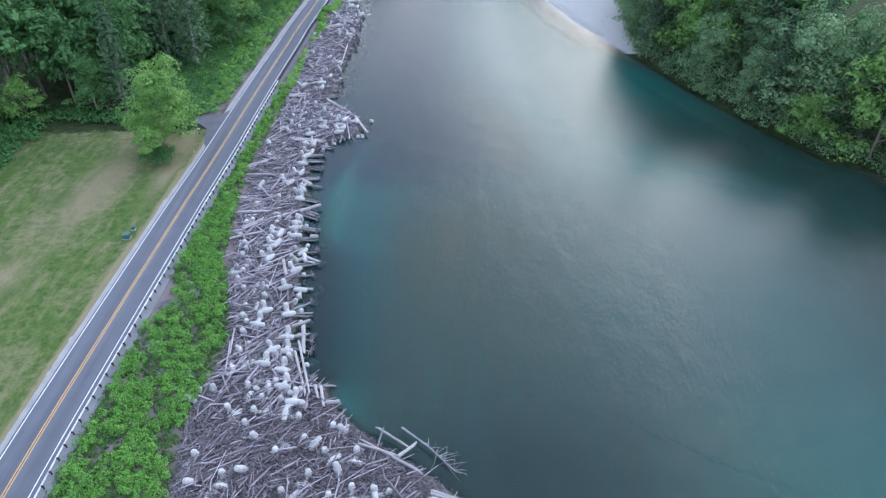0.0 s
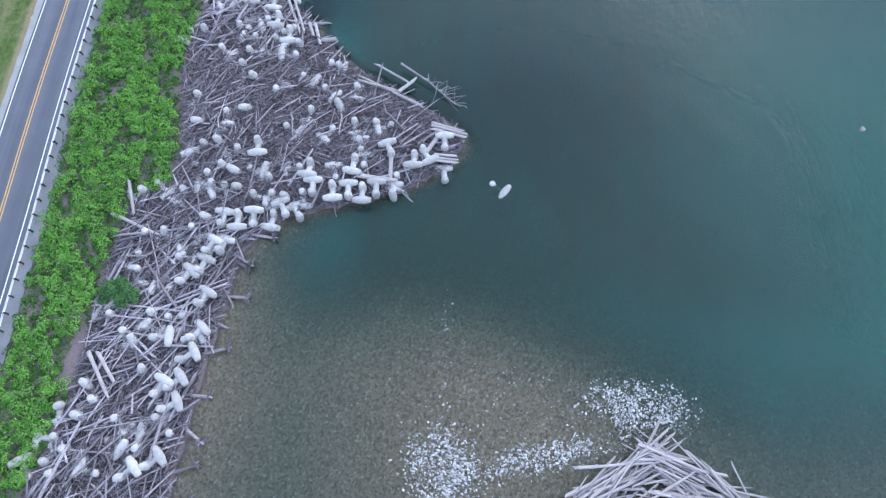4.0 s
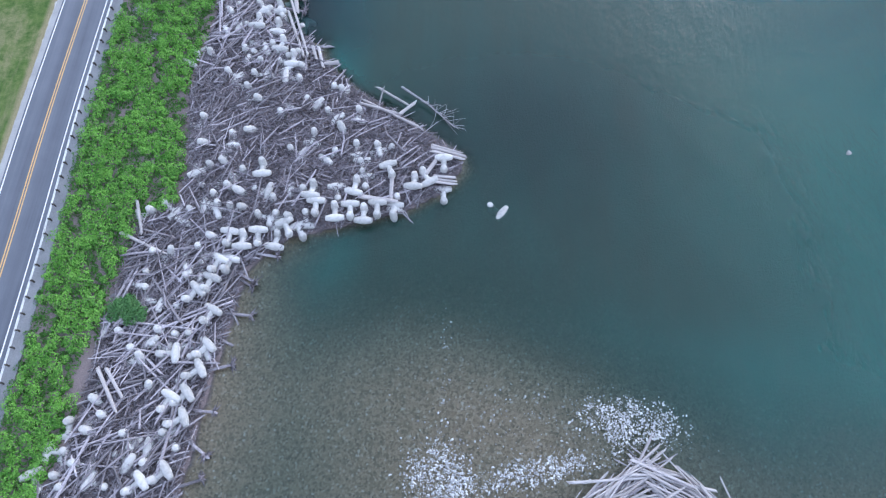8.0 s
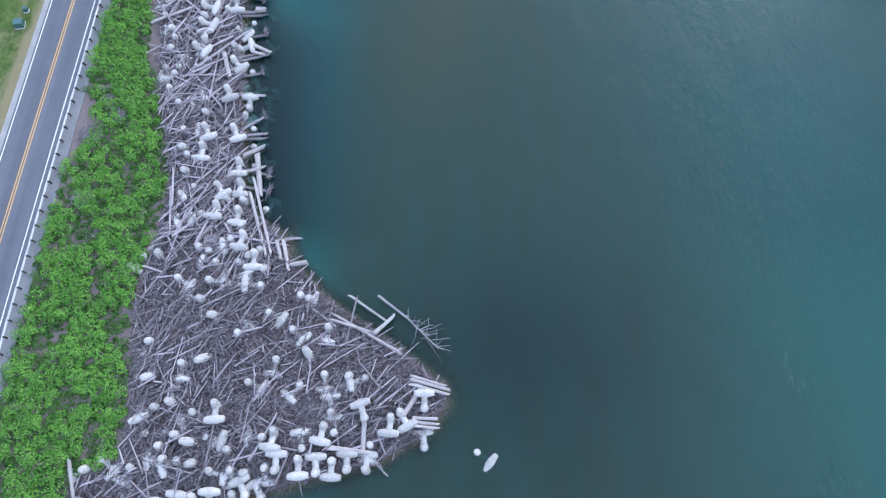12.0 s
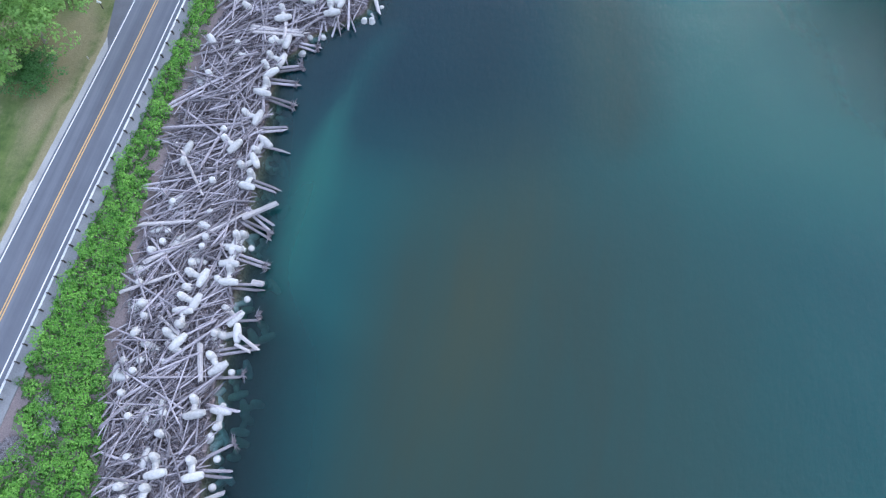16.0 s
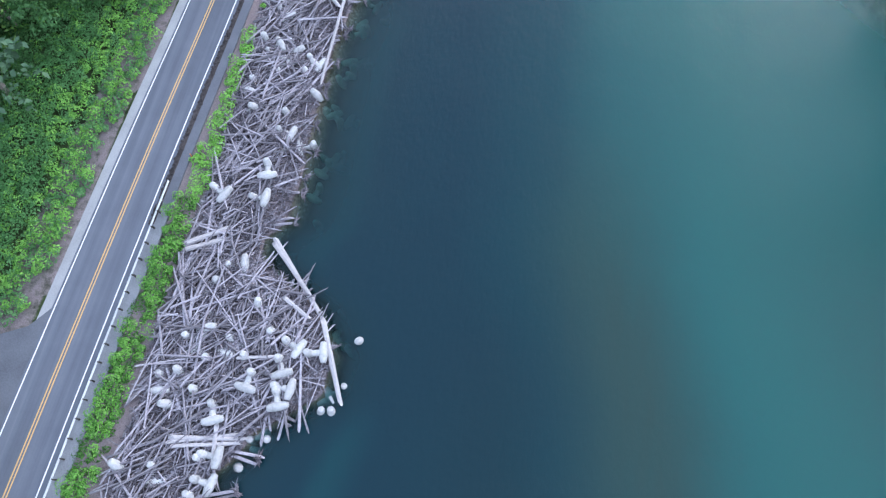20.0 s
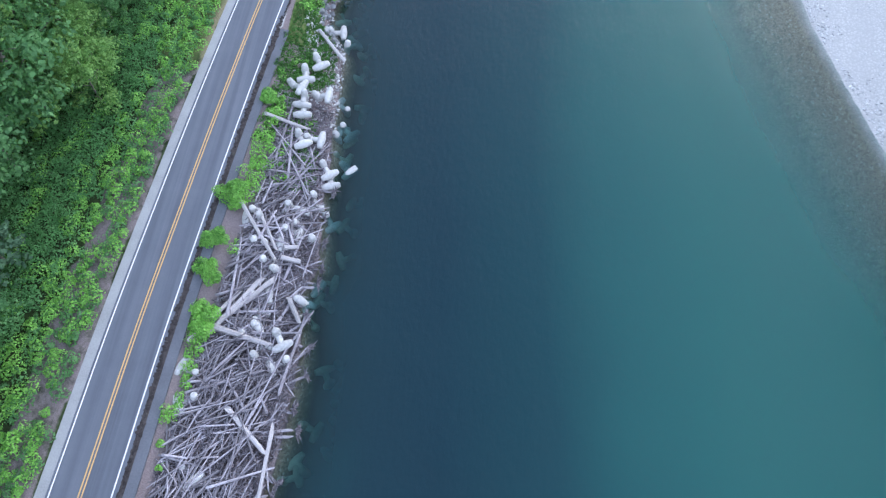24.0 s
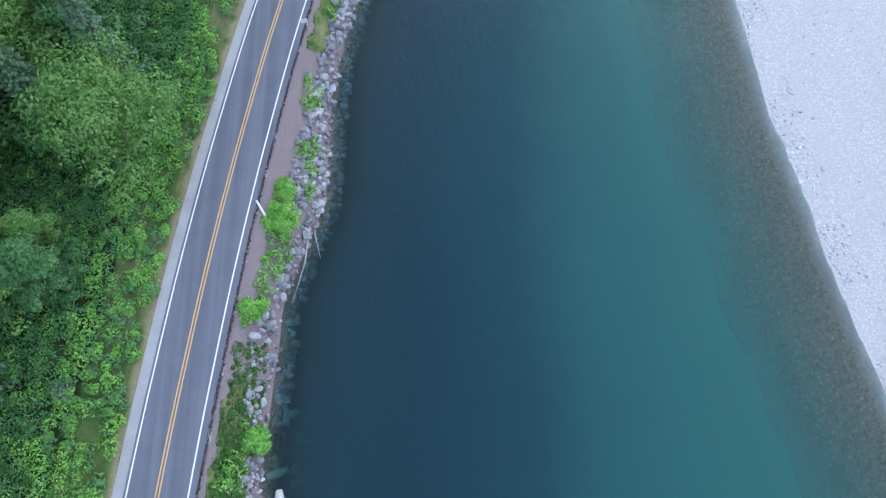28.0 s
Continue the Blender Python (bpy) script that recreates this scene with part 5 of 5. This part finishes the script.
def guardrail():
    base, _ = road_at(20, 3.9, 3.1)
    rail_thing = thing("guardrail", Matrix.Translation(base), "galvanised steel guardrail on dark timber posts along the road", "guardrail")
    prof = [(0.0, 0.0), (-0.075, 0.045), (-0.075, 0.095), (0.0, 0.14), (0.0, 0.175), (-0.075, 0.22), (-0.075, 0.27), (0.0, 0.315)]
    back = [(x + 0.012, z) for x, z in prof[::-1]]
    ring = prof + back
    verts = [(x, y, z) for y in (0, 3.84) for x, z in ring]
    n = len(ring)
    faces = [(i, (i + 1) % n, n + (i + 1) % n, n + i) for i in range(n)] + [tuple(range(n))[::-1], tuple(range(n, 2 * n))]
    beam = mesh_from("rail", verts, faces, STEEL)
    bm = bmesh.new()
    box(bm, (0.14, 0.15, 0.95), (0.25, 0, 0.2), 0.015)
    box(bm, (0.16, 0.12, 0.28), (0.1, 0, 0.52), 0.01)
    post = bpy.data.meshes.new("post")
    bm.to_mesh(post)
    bm.free()
    post.materials.append(POST_WOOD)
    y = -6.0
    k = 0
    while y < 166:
        p, turn = road_at(y, 3.88, 3.1)
        o = part("post", post, None, rail_thing)
        o.matrix_local = Matrix.Translation(-base) @ pose(*p, 0, 0, turn)
        if k % 2 == 0:
            o = part("rail", beam, None, rail_thing)
            o.matrix_local = Matrix.Translation(-base) @ pose(p.x, p.y, p.z + 0.40, 0, 0, turn)
        y += 1.905
        k += 1


guardrail()


def driveway():
    edge = [(-46.85, 134.5), (-48.0, 137.0), (-49.4, 143.5), (-51.6, 145.6), (-57, 146.2), (-64, 146.4), (-64, 149.4), (-56, 149.2), (-51.2, 149.2), (-48.4, 150.6), (-46.65, 153.0)]
    verts = [(x, y, 3.155 if x < -49 else 3.18) for x, y in edge] + [(x, y, 2.7) for x, y in edge]
    n = len(edge)
    faces = [tuple(range(n))[::-1]] + [(i, (i + 1) % n, n + (i + 1) % n, n + i) for i in range(n)]
    tagged(new("driveway", mesh_from("driveway", verts, faces, DARK_ASPHALT)), "dark asphalt mouth of a side drive", "driveway", kind="structure")


driveway()


def chunk_mesh(name, seed, mat, flat=0.7):
    """An angular stone or lump: a hull over scattered corners."""
    rng = np.random.default_rng(seed)
    bm = bmesh.new()
    for _ in range(16):
        d = Vector(rng.normal(size=3)).normalized() * (0.42 + 0.12 * rng.random())
        bm.verts.new((d.x * (1 + 0.3 * rng.random()), d.y, d.z * flat))
    res = bmesh.ops.convex_hull(bm, input=bm.verts)
    bmesh.ops.delete(bm, geom=[v for v in bm.verts if not v.link_faces], context="VERTS")
    me = bpy.data.meshes.new(name)
    bm.to_mesh(me)
    bm.free()
    me.materials.append(mat)
    return me


def arrays(me):
    v = np.array([tuple(p.co) for p in me.vertices])
    return v, [tuple(p.vertices) for p in me.polygons]


def broken_edge():
    rng = np.random.default_rng(71)
    protos = [arrays(chunk_mesh("clod", s, CLODS)) for s in range(5)]
    pieces = []
    for y in np.arange(164, 318, 0.10):
        wide = 0.42 if y < 252 else 0.16
        p, turn = road_at(y, 3.36 + wide * rng.random() + (0.35 if y > 252 else 0), 3.2 + 0.06 * rng.random())
        s = (0.22 + 0.35 * rng.random() ** 2) * (1 if y < 252 else 0.6)
        m = np.array(pose(*p, 0, 0, rng.random() * 360) @ Matrix.Diagonal((s, s, s * 0.6, 1)))
        v, f = protos[int(rng.random() * 5)]
        pieces.append((v @ m[:3, :3].T + m[:3, 3], f))
    tagged(new("broken_asphalt", mesh_from("broken_asphalt", *join(pieces), CLODS)), "dark crumbled lumps along the broken road edge", "rubble", kind="stuff")


broken_edge()


def riprap():
    rng = np.random.default_rng(81)
    stones = [chunk_mesh("boulder", s, ROCK, 0.75) for s in range(20, 28)]
    corners, small, singles = [arrays(me) for me in stones], [], 0

    def bank(x, y):
        s, r = along(SHORE, y), along(ROAD, y)
        deep = 1.2 if y < 260 else 2.2 if y < 274 else 1.4 if y < 283 else 5.0 if y < 303 else 3.0
        return -deep < x - s < (1.6 if y > 258 else 0.2) and x > r + 6.2

    for k, (x, y) in enumerate(scatter(rng, -36, -14, 250, 322, 0.56, bank)):
        if k > 0 and rng.random() < (0.2 if y < 274 else 0.0):
            continue
        s = 0.5 + 0.85 * rng.random() ** 2
        if x > along(SHORE, y) - 0.3:
            s *= 0.9
        z = max(float(ground_height(x, y)), -0.9)
        m = pose(x, y, z + 0.12 * s, rng.normal() * 25, rng.normal() * 25, rng.random() * 360) @ Matrix.Scale(s, 4)
        if s < 0.72 or singles >= 290:
            v, f = corners[k % 8]
            mm = np.array(m)
            small.append((v @ mm[:3, :3].T + mm[:3, 3], f))
            continue
        singles += 1
        ob = new("boulder", stones[k % 8])
        ob.matrix_world = m
        tagged(ob, "angular grey riprap boulder on the bank", "boulder", "riprap boulders")
    tagged(new("riprap", mesh_from("riprap", *join(small), ROCK)), "smaller grey stones between the riprap boulders", "riprap", kind="stuff")


riprap()


def awash(x, y, size):
    ob = new("boulder", chunk_mesh("boulder", 61, RUBBLE, 0.6))
    ob.matrix_world = pose(x, y, -0.05, 8, 5, 30) @ Matrix.Diagonal((size, size * 0.7, size * 0.7, 1))
    tagged(ob, "pale boulder just breaking the river's surface", "boulder")


awash(55.6, 58.1, 1.0)


def bar_cobbles():
    """Bright dry cobbles along the water's edge of the gravel bar, thinning out inland."""
    rng = np.random.default_rng(97)
    protos = [arrays(chunk_mesh("cobble", s, PEBBLE, 0.55)) for s in range(40, 44)]
    pieces = []
    for _ in range(5200):
        y = 205 + 112 * rng.random()
        back = 0.3 + 3.0 * rng.random() ** 1.5 if rng.random() < 0.62 else 26 * rng.random()
        x = float(along(RIGHT_BANK, y)) + back
        if ripple(x, y, 3.0, 3) < -0.25 or x > along(BAR_BACK, y) - 1:
            continue
        s = 0.12 + 0.34 * rng.random() ** 3
        m = np.array(pose(x, y, float(ground_height(x, y)) + 0.04 * s, rng.normal() * 12, rng.normal() * 12, rng.random() * 360) @ Matrix.Scale(s, 4))
        v, f = protos[int(rng.random() * 4)]
        pieces.append((v @ m[:3, :3].T + m[:3, 3], f))
    tagged(new("cobbles", mesh_from("cobbles", *join(pieces), PEBBLE)), "pale dry cobbles on the gravel bar", "cobbles", kind="stuff")


bar_cobbles()


def rubble():
    """Broken white concrete and stone on the bank past the end of the driftwood, with weeds between."""
    rng = np.random.default_rng(91)
    protos = [arrays(chunk_mesh("rubble", s, RUBBLE, 0.6)) for s in range(30, 36)]
    pieces = []

    def zone(x, y):
        g = along(ROAD, y) + 5.6
        return g + 0.6 < x < foot(y) + 0.3 and ripple(x, y, 2.2, 9) > -0.7 + 0.25 * abs(x - (g + foot(y)) / 2 - 0.8)

    for x, y in scatter(rng, -38, -24, 226, 256, 0.30, zone):
        s = 0.16 + 0.38 * rng.random() ** 2.5
        m = np.array(pose(x, y, max(float(ground_height(x, y)), 0) + 0.05, rng.normal() * 20, rng.normal() * 20, rng.random() * 360) @ Matrix.Scale(s, 4))
        v, f = protos[int(rng.random() * 6)]
        pieces.append((v @ m[:3, :3].T + m[:3, 3], f))
    tagged(new("rubble", mesh_from("rubble", *join(pieces), RUBBLE)), "broken white concrete and stones on the bank", "rubble", kind="stuff")

    def weeds(x, y):
        return along(ROAD, y) + 5.4 < x < along(SHORE, y) - 1.6 and ripple(x, y, 2.4, 12) > -0.3

    green_mass("shrubs", scatter(rng, -38, -24, 228, 262, 0.6, weeds), 0.36, 40, 0.11, LEAF_LOW, "dark weeds between broken concrete", rng, 0.7, 0.6)
    green_mass("shrubs", [p for p in scatter(rng, -38, -24, 228, 262, 1.3, weeds) if rng.random() < 0.5], 0.45, 50, 0.11, LEAF_BRIGHT, "bright weeds between broken concrete", rng, 0.8, 0.9)


rubble()


def gravel_spit():
    """Pale dry pebbles where the shoal just breaks the surface, thinning out round about."""
    rng = np.random.default_rng(95)
    n = 90000
    x, y = -4 + 42 * rng.random(n), 12 + 34 * rng.random(n)

    def spot(cx, cy, rx, ry, slant=0.0):
        return np.exp(-((((x - cx) / rx) ** 2 + ((y - cy - slant * (x - cx)) / ry) ** 2) ** 1.5))

    dense = spot(4.4, 17.6, 3.0, 3.2, -0.2) * 1.0 + spot(14.5, 18.8, 6.0, 1.3, 0.22) * 0.7 + spot(24.3, 23.8, 4.6, 2.2, -0.1) * 0.85
    dense = dense + spot(4.7, 27, 0.8, 7.5) * 0.06 + spot(13, 21, 11, 5.5) * 0.035
    keep = rng.random(n) < np.clip(dense * (0.55 + 0.6 * (ripple(x, y, 1.3, 4) > -0.1)), 0, 1)
    x, y = x[keep], y[keep]
    n = len(x)
    size = 0.045 + 0.10 * rng.random(n) ** 3
    c = np.stack([x, y, 0.01 + 0.03 * rng.random(n)], 1)
    turn = rng.random(n) * 6.28
    a = np.stack([np.cos(turn), np.sin(turn), 0.2 * rng.normal(size=n)], 1) * (size * (1.0 + 0.4 * rng.random(n)))[:, None]
    b = np.stack([-np.sin(turn), np.cos(turn), 0.2 * rng.normal(size=n)], 1) * (size * (0.7 + 0.3 * rng.random(n)))[:, None]
    h = np.stack([0 * x, 0 * x, size * 0.6], 1)
    ring = [c + a, c + 0.7 * (a + b), c + b, c + 0.7 * (b - a), c - a, c - 0.7 * (a + b), c - b, c + 0.7 * (a - b)]
    top = [c + h + 0.5 * v for v in (a, b, -a, -b)]
    verts = np.stack(ring + top, 1).reshape(-1, 3)
    quads = np.array([(0, 1, 9, 8), (1, 2, 3, 9), (3, 4, 10, 9), (4, 5, 11, 10), (5, 6, 7, 11), (7, 0, 8, 11), (8, 9, 10, 11)])
    faces = (np.arange(n)[:, None, None] * 12 + quads[None]).reshape(-1, 4)
    tagged(new("gravel", mesh_from("gravel", verts, faces, PEBBLE)), "pale dry pebbles on the shoal in mid-river", "gravel", kind="stuff")


gravel_spit()


def small_bush(x, y, radius, height, mat, label, seed):
    rng = np.random.default_rng(seed)
    z = float(ground_height(x, y))
    ob = thing("bush", pose(x, y, z), label, "bush")
    stems = [tube([(0, 0, -0.1), (math.cos(a) * radius * 0.3, math.sin(a) * radius * 0.3, height * 0.45), (math.cos(a) * radius * 0.6, math.sin(a) * radius * 0.6, height * 0.8)], [0.05, 0.035, 0.012], 5) for a in np.arange(0, 6.2, 0.9)]
    part("stems", mesh_from("stems", *join(stems), BARK), None, ob)
    cs, ways, n = [], [], int(26 + 30 * radius)
    lobes = [(math.cos(a) * radius * d, math.sin(a) * radius * d, r) for a, d, r in zip(rng.random(5) * 6.28, 0.25 + 0.6 * rng.random(5), 0.4 + 0.35 * rng.random(5))]
    for k in range(n):
        lx, ly, lr = lobes[k % 5]
        a, q = rng.random() * 6.28, radius * lr * math.sqrt(rng.random())
        top = height * (0.75 + 0.5 * lr) * (1 - 0.55 * (q / radius / lr) ** 2)
        p, way = dome((lx + math.cos(a) * q, ly + math.sin(a) * q, top * (0.45 + 0.5 * rng.random())), 0.34 + 0.1 * radius, 60, rng, 0.8)
        cs.append(p)
        ways.append(way)
    c = np.concatenate(cs)
    c[:, 2] = np.maximum(c[:, 2], 0.05)
    part("foliage", mesh_from("foliage", *leaves(c, 0.07 + 0.08 * rng.random(len(c)), rng, 0.8, np.concatenate(ways)), mat), None, ob)


small_bush(-30.6, 34.8, 1.75, 1.7, LEAF_MID, "rounded green bush between driftwood and shrubs", 1)
small_bush(-54.0, 128.6, 3.6, 3.4, LEAF_DARK, "large dark green bush in the meadow", 2)
for k, (bx, by, br) in enumerate(((-35.8, 225.5, 1.35), (-36.6, 219.6, 1.1), (-36.4, 215.6, 1.2), (-35.9, 210.5, 1.5), (-34.6, 239.3, 0.8), (-29.4, 281.5, 1.7), (-31.3, 271.0, 1.2), (-30.6, 258.2, 1.3), (-29.2, 284.6, 1.0))):
    small_bush(bx, by, br, 0.9 + 0.4 * br, LEAF_BRIGHT, "bright green bush on the river bank", 10 + k)


def special_tree(x, y, size, mat, label, seed, bare=0.1, spread=5.6, height=15):
    meshes = broadleaf(seed, height, spread, mat, 150, 150, 0.17, bare)
    ob = plant_tree(meshes, label)
    ob.matrix_basis = pose(x, y, float(ground_height(x, y)) - 0.1, 0, 0, seed * 40) @ Matrix.Scale(size, 4)


special_tree(-55.6, 134.6, 1.16, LEAF_LIGHT, "pale green maple at the corner of the meadow", 101, 0.0, 5.8, 17)
special_tree(-45.2, 290.0, 0.95, LEAF_LIGHT, "broad pale green maple over the road verge", 102, 0.12, 7.2, 15)
special_tree(-57.0, 300.0, 0.9, LEAF_LIGHT, "pale green maple at the wood's edge", 103, 0.12, 6.5, 16)


def mailbox(x, y):
    ob = thing("mailbox", pose(x, y, 3.0, 0, 0, 80), "white mailbox on a short timber post", "mailbox")
    bm = bmesh.new()
    part("post", box(bm, (0.1, 0.1, 1.1), (0, 0, 0.55), 0.01), POST_WOOD, ob)
    bm = bmesh.new()
    box(bm, (0.25, 0.55, 0.18), (0, 0, 1.19), 0.02)
    bmesh.ops.create_cone(bm, cap_ends=True, segments=14, radius1=0.125, radius2=0.125, depth=0.55, matrix=Matrix.Translation((0, 0, 1.28)) @ Matrix.Rotation(radians(90), 4, "X"))
    part("box", bm, WHITE_PLASTIC, ob)
    bm = bmesh.new()
    part("flag", box(bm, (0.02, 0.06, 0.2), (0.14, 0.1, 1.35)), ORANGE, ob, "small red flag")


mailbox(-50.3, 141.2)


def delineator(x, y, lean, mat=WHITE_PLASTIC, label="white roadside delineator post leaning over", high=1.0):
    z = float(ground_height(x, y))
    ob = thing("delineator", pose(x, y, z - 0.05, lean, lean * 0.6, 20), label, "road marker", "delineators along the road")
    bm = bmesh.new()
    part("post", box(bm, (0.12, 0.03, high), (0, 0, high / 2), 0.01), mat, ob)
    bm = bmesh.new()
    part("reflector", box(bm, (0.08, 0.012, 0.12), (0, -0.022, high - 0.12), 0.004), ORANGE, ob, "amber reflector")


delineator(-48.9, 133.0, 18)
delineator(-37.7, 295.8, 25)
delineator(-39.3, 286.7, 25)
delineator(-40.9, 276.6, 25)
delineator(-37.9, 172.8, 5, ORANGE, "orange and white marker post at the guardrail's end", 1.1)


def utility_box(x, y, size, turn):
    z = float(ground_height(x, y))
    ob = thing("utility_box", pose(x, y, z, 0, 0, turn), "green metal utility box in the mown grass", "utility box", "utility boxes")
    bm = bmesh.new()
    part("plinth", box(bm, (size[0] + 0.2, size[1] + 0.2, 0.12), (0, 0, 0.05), 0.02), CONCRETE, ob, "concrete plinth")
    bm = bmesh.new()
    part("cabinet", box(bm, size, (0, 0, 0.11 + size[2] / 2), 0.03), GREEN_BOX, ob)
    bm = bmesh.new()
    part("lid", box(bm, (size[0] + 0.06, size[1] + 0.06, 0.05), (0, 0, 0.12 + size[2]), 0.02), GREEN_BOX, ob)


utility_box(-50.9, 103.2, (1.1, 1.0, 0.8), 10)
utility_box(-50.7, 105.6, (0.55, 0.45, 0.6), 10)


def road_sign(x, y):
    z = float(ground_height(x, y))
    ob = thing("road_sign", pose(x, y, z, 0, 0, 12), "back of a pale metal road sign on a post", "road sign")
    bm = bmesh.new()
    part("post", box(bm, (0.08, 0.08, 2.2), (0, 0, 1.1), 0.01), POST_WOOD, ob)
    bm = bmesh.new()
    part("panel", box(bm, (0.75, 0.03, 0.75), (0, -0.06, 1.95), 0.01), WHITE_PLASTIC, ob)


road_sign(-27.6, 305.0)


def plank(x0, y0, x1, y1, name="fallen_post", label="white fallen marker post on the bank", mat=WHITE_PLASTIC, width=0.25):
    length, turn = math.hypot(x1 - x0, y1 - y0), math.degrees(math.atan2(y1 - y0, x1 - x0))
    z = max(float(ground_height((x0 + x1) / 2, (y0 + y1) / 2)), 0.0) + 0.09
    bm = bmesh.new()
    box(bm, (length, width, 0.14), (0, 0, 0), 0.03)
    me = bpy.data.meshes.new(name)
    bm.to_mesh(me)
    bm.free()
    me.materials.append(mat)
    ob = new(name, me)
    ob.matrix_world = pose((x0 + x1) / 2, (y0 + y1) / 2, z, 0, 0, turn)
    tagged(ob, label, "post")


plank(-32.0, 283.2, -30.9, 281.4)


def brush_pile(x, y, radius, seed):
    rng = np.random.default_rng(seed)
    z = float(ground_height(x, y))
    pieces = []
    for _ in range(240):
        a, q = rng.random() * 6.28, radius * math.sqrt(rng.random())
        h = 0.9 * radius * 0.6 * (1 - (q / radius) ** 2) * (0.5 + 0.5 * rng.random()) + 0.05
        c = Vector((math.cos(a) * q, math.sin(a) * q, h))
        d = Vector((rng.normal(), rng.normal(), 0.3 * rng.normal())).normalized() * (0.25 + 0.45 * rng.random())
        pieces.append(tube([c - d, c + d], [0.03, 0.018], 4, False))
    ob = new("brush_pile", mesh_from("brush_pile", *join(pieces), WOOD))
    ob.location = (x, y, z)
    tagged(ob, "heap of dry grey brushwood among green shrubs", "brushwood", "brushwood heaps", "stuff")


for k, (bx, by, br) in enumerate(((-37.2, 77.8, 1.35), (-36.7, 91.4, 1.0), (-38.0, 86.5, 1.5), (-35.4, 89.6, 1.1), (-34.6, 73.5, 0.6), (-49.8, 263.4, 1.0), (-44.9, 270.7, 0.5))):
    brush_pile(bx, by, br, 200 + k)


def stray_branch(points, radius, label, mat=PALE_WOOD):
    ob = new("stray_branch", mesh_from("stray_branch", *tube(points, [radius * (1 - 0.6 * k / (len(points) - 1)) for k in range(len(points))], 6), mat, True))
    tagged(ob, label, "branch")


stray_branch([(-26.4, 283.0, 0.5), (-26.1, 280.4, 0.2), (-25.4, 277.6, 0.12)], 0.09, "thin bleached branch leaning into the water")
stray_branch([(-26.6, 281.0, 0.7), (-27.0, 277.0, 0.4), (-28.2, 272.4, 0.12)], 0.10, "long bent grey branch at the water's edge")
stray_branch([(-28.4, 291.8, 1.9), (-29.3, 288.6, 1.8), (-28.8, 284.0, 1.5)], 0.08, "bleached branch across the riprap")
stray_branch([(-31.0, 267.9, 1.4), (-30.6, 263.2, 1.0)], 0.09, "straight pale pole on the riprap")


stray_branch([(-55.6, 128.2, 3.1), (-54.9, 129.6, 3.3), (-54.0, 131.0, 3.25), (-53.0, 131.6, 3.15)], 0.28, "grey curved fallen log beside the meadow's bush", WOOD)


def dead_branches(x, y, seed):
    """The bleached crown of a fallen tree that spreads over the water at the head of the heap."""
    rng = np.random.default_rng(seed)
    pieces = [tube([(-3.5, 2.6, 0.9), (0, 0, 0.7), (3.6, -3.4, 0.25)], [0.16, 0.12, 0.04], 6)]
    for k in range(34):
        t = rng.random()
        a = Vector((-0.5 + 4.0 * t, 0.4 - 3.6 * t, 0.65 - 0.4 * t))
        d = Vector((0.9 + rng.normal() * 0.7, 0.25 + rng.normal() * 0.9, 0.1 + 0.25 * rng.normal())) * (0.7 + rng.random())
        pieces.append(tube([a, a + d * 0.6 + Vector((0, 0, 0.15)), a + d + Vector(rng.normal(size=3)) * 0.2], [0.045, 0.03, 0.01], 5))
    ob = new("fallen_tree", mesh_from("fallen_tree", *join(pieces), WOOD))
    ob.location = (x, y, 0)
    tagged(ob, "bare fallen tree with thin branches over the water", "fallen tree")


dead_branches(2.0, 64.5, 301)
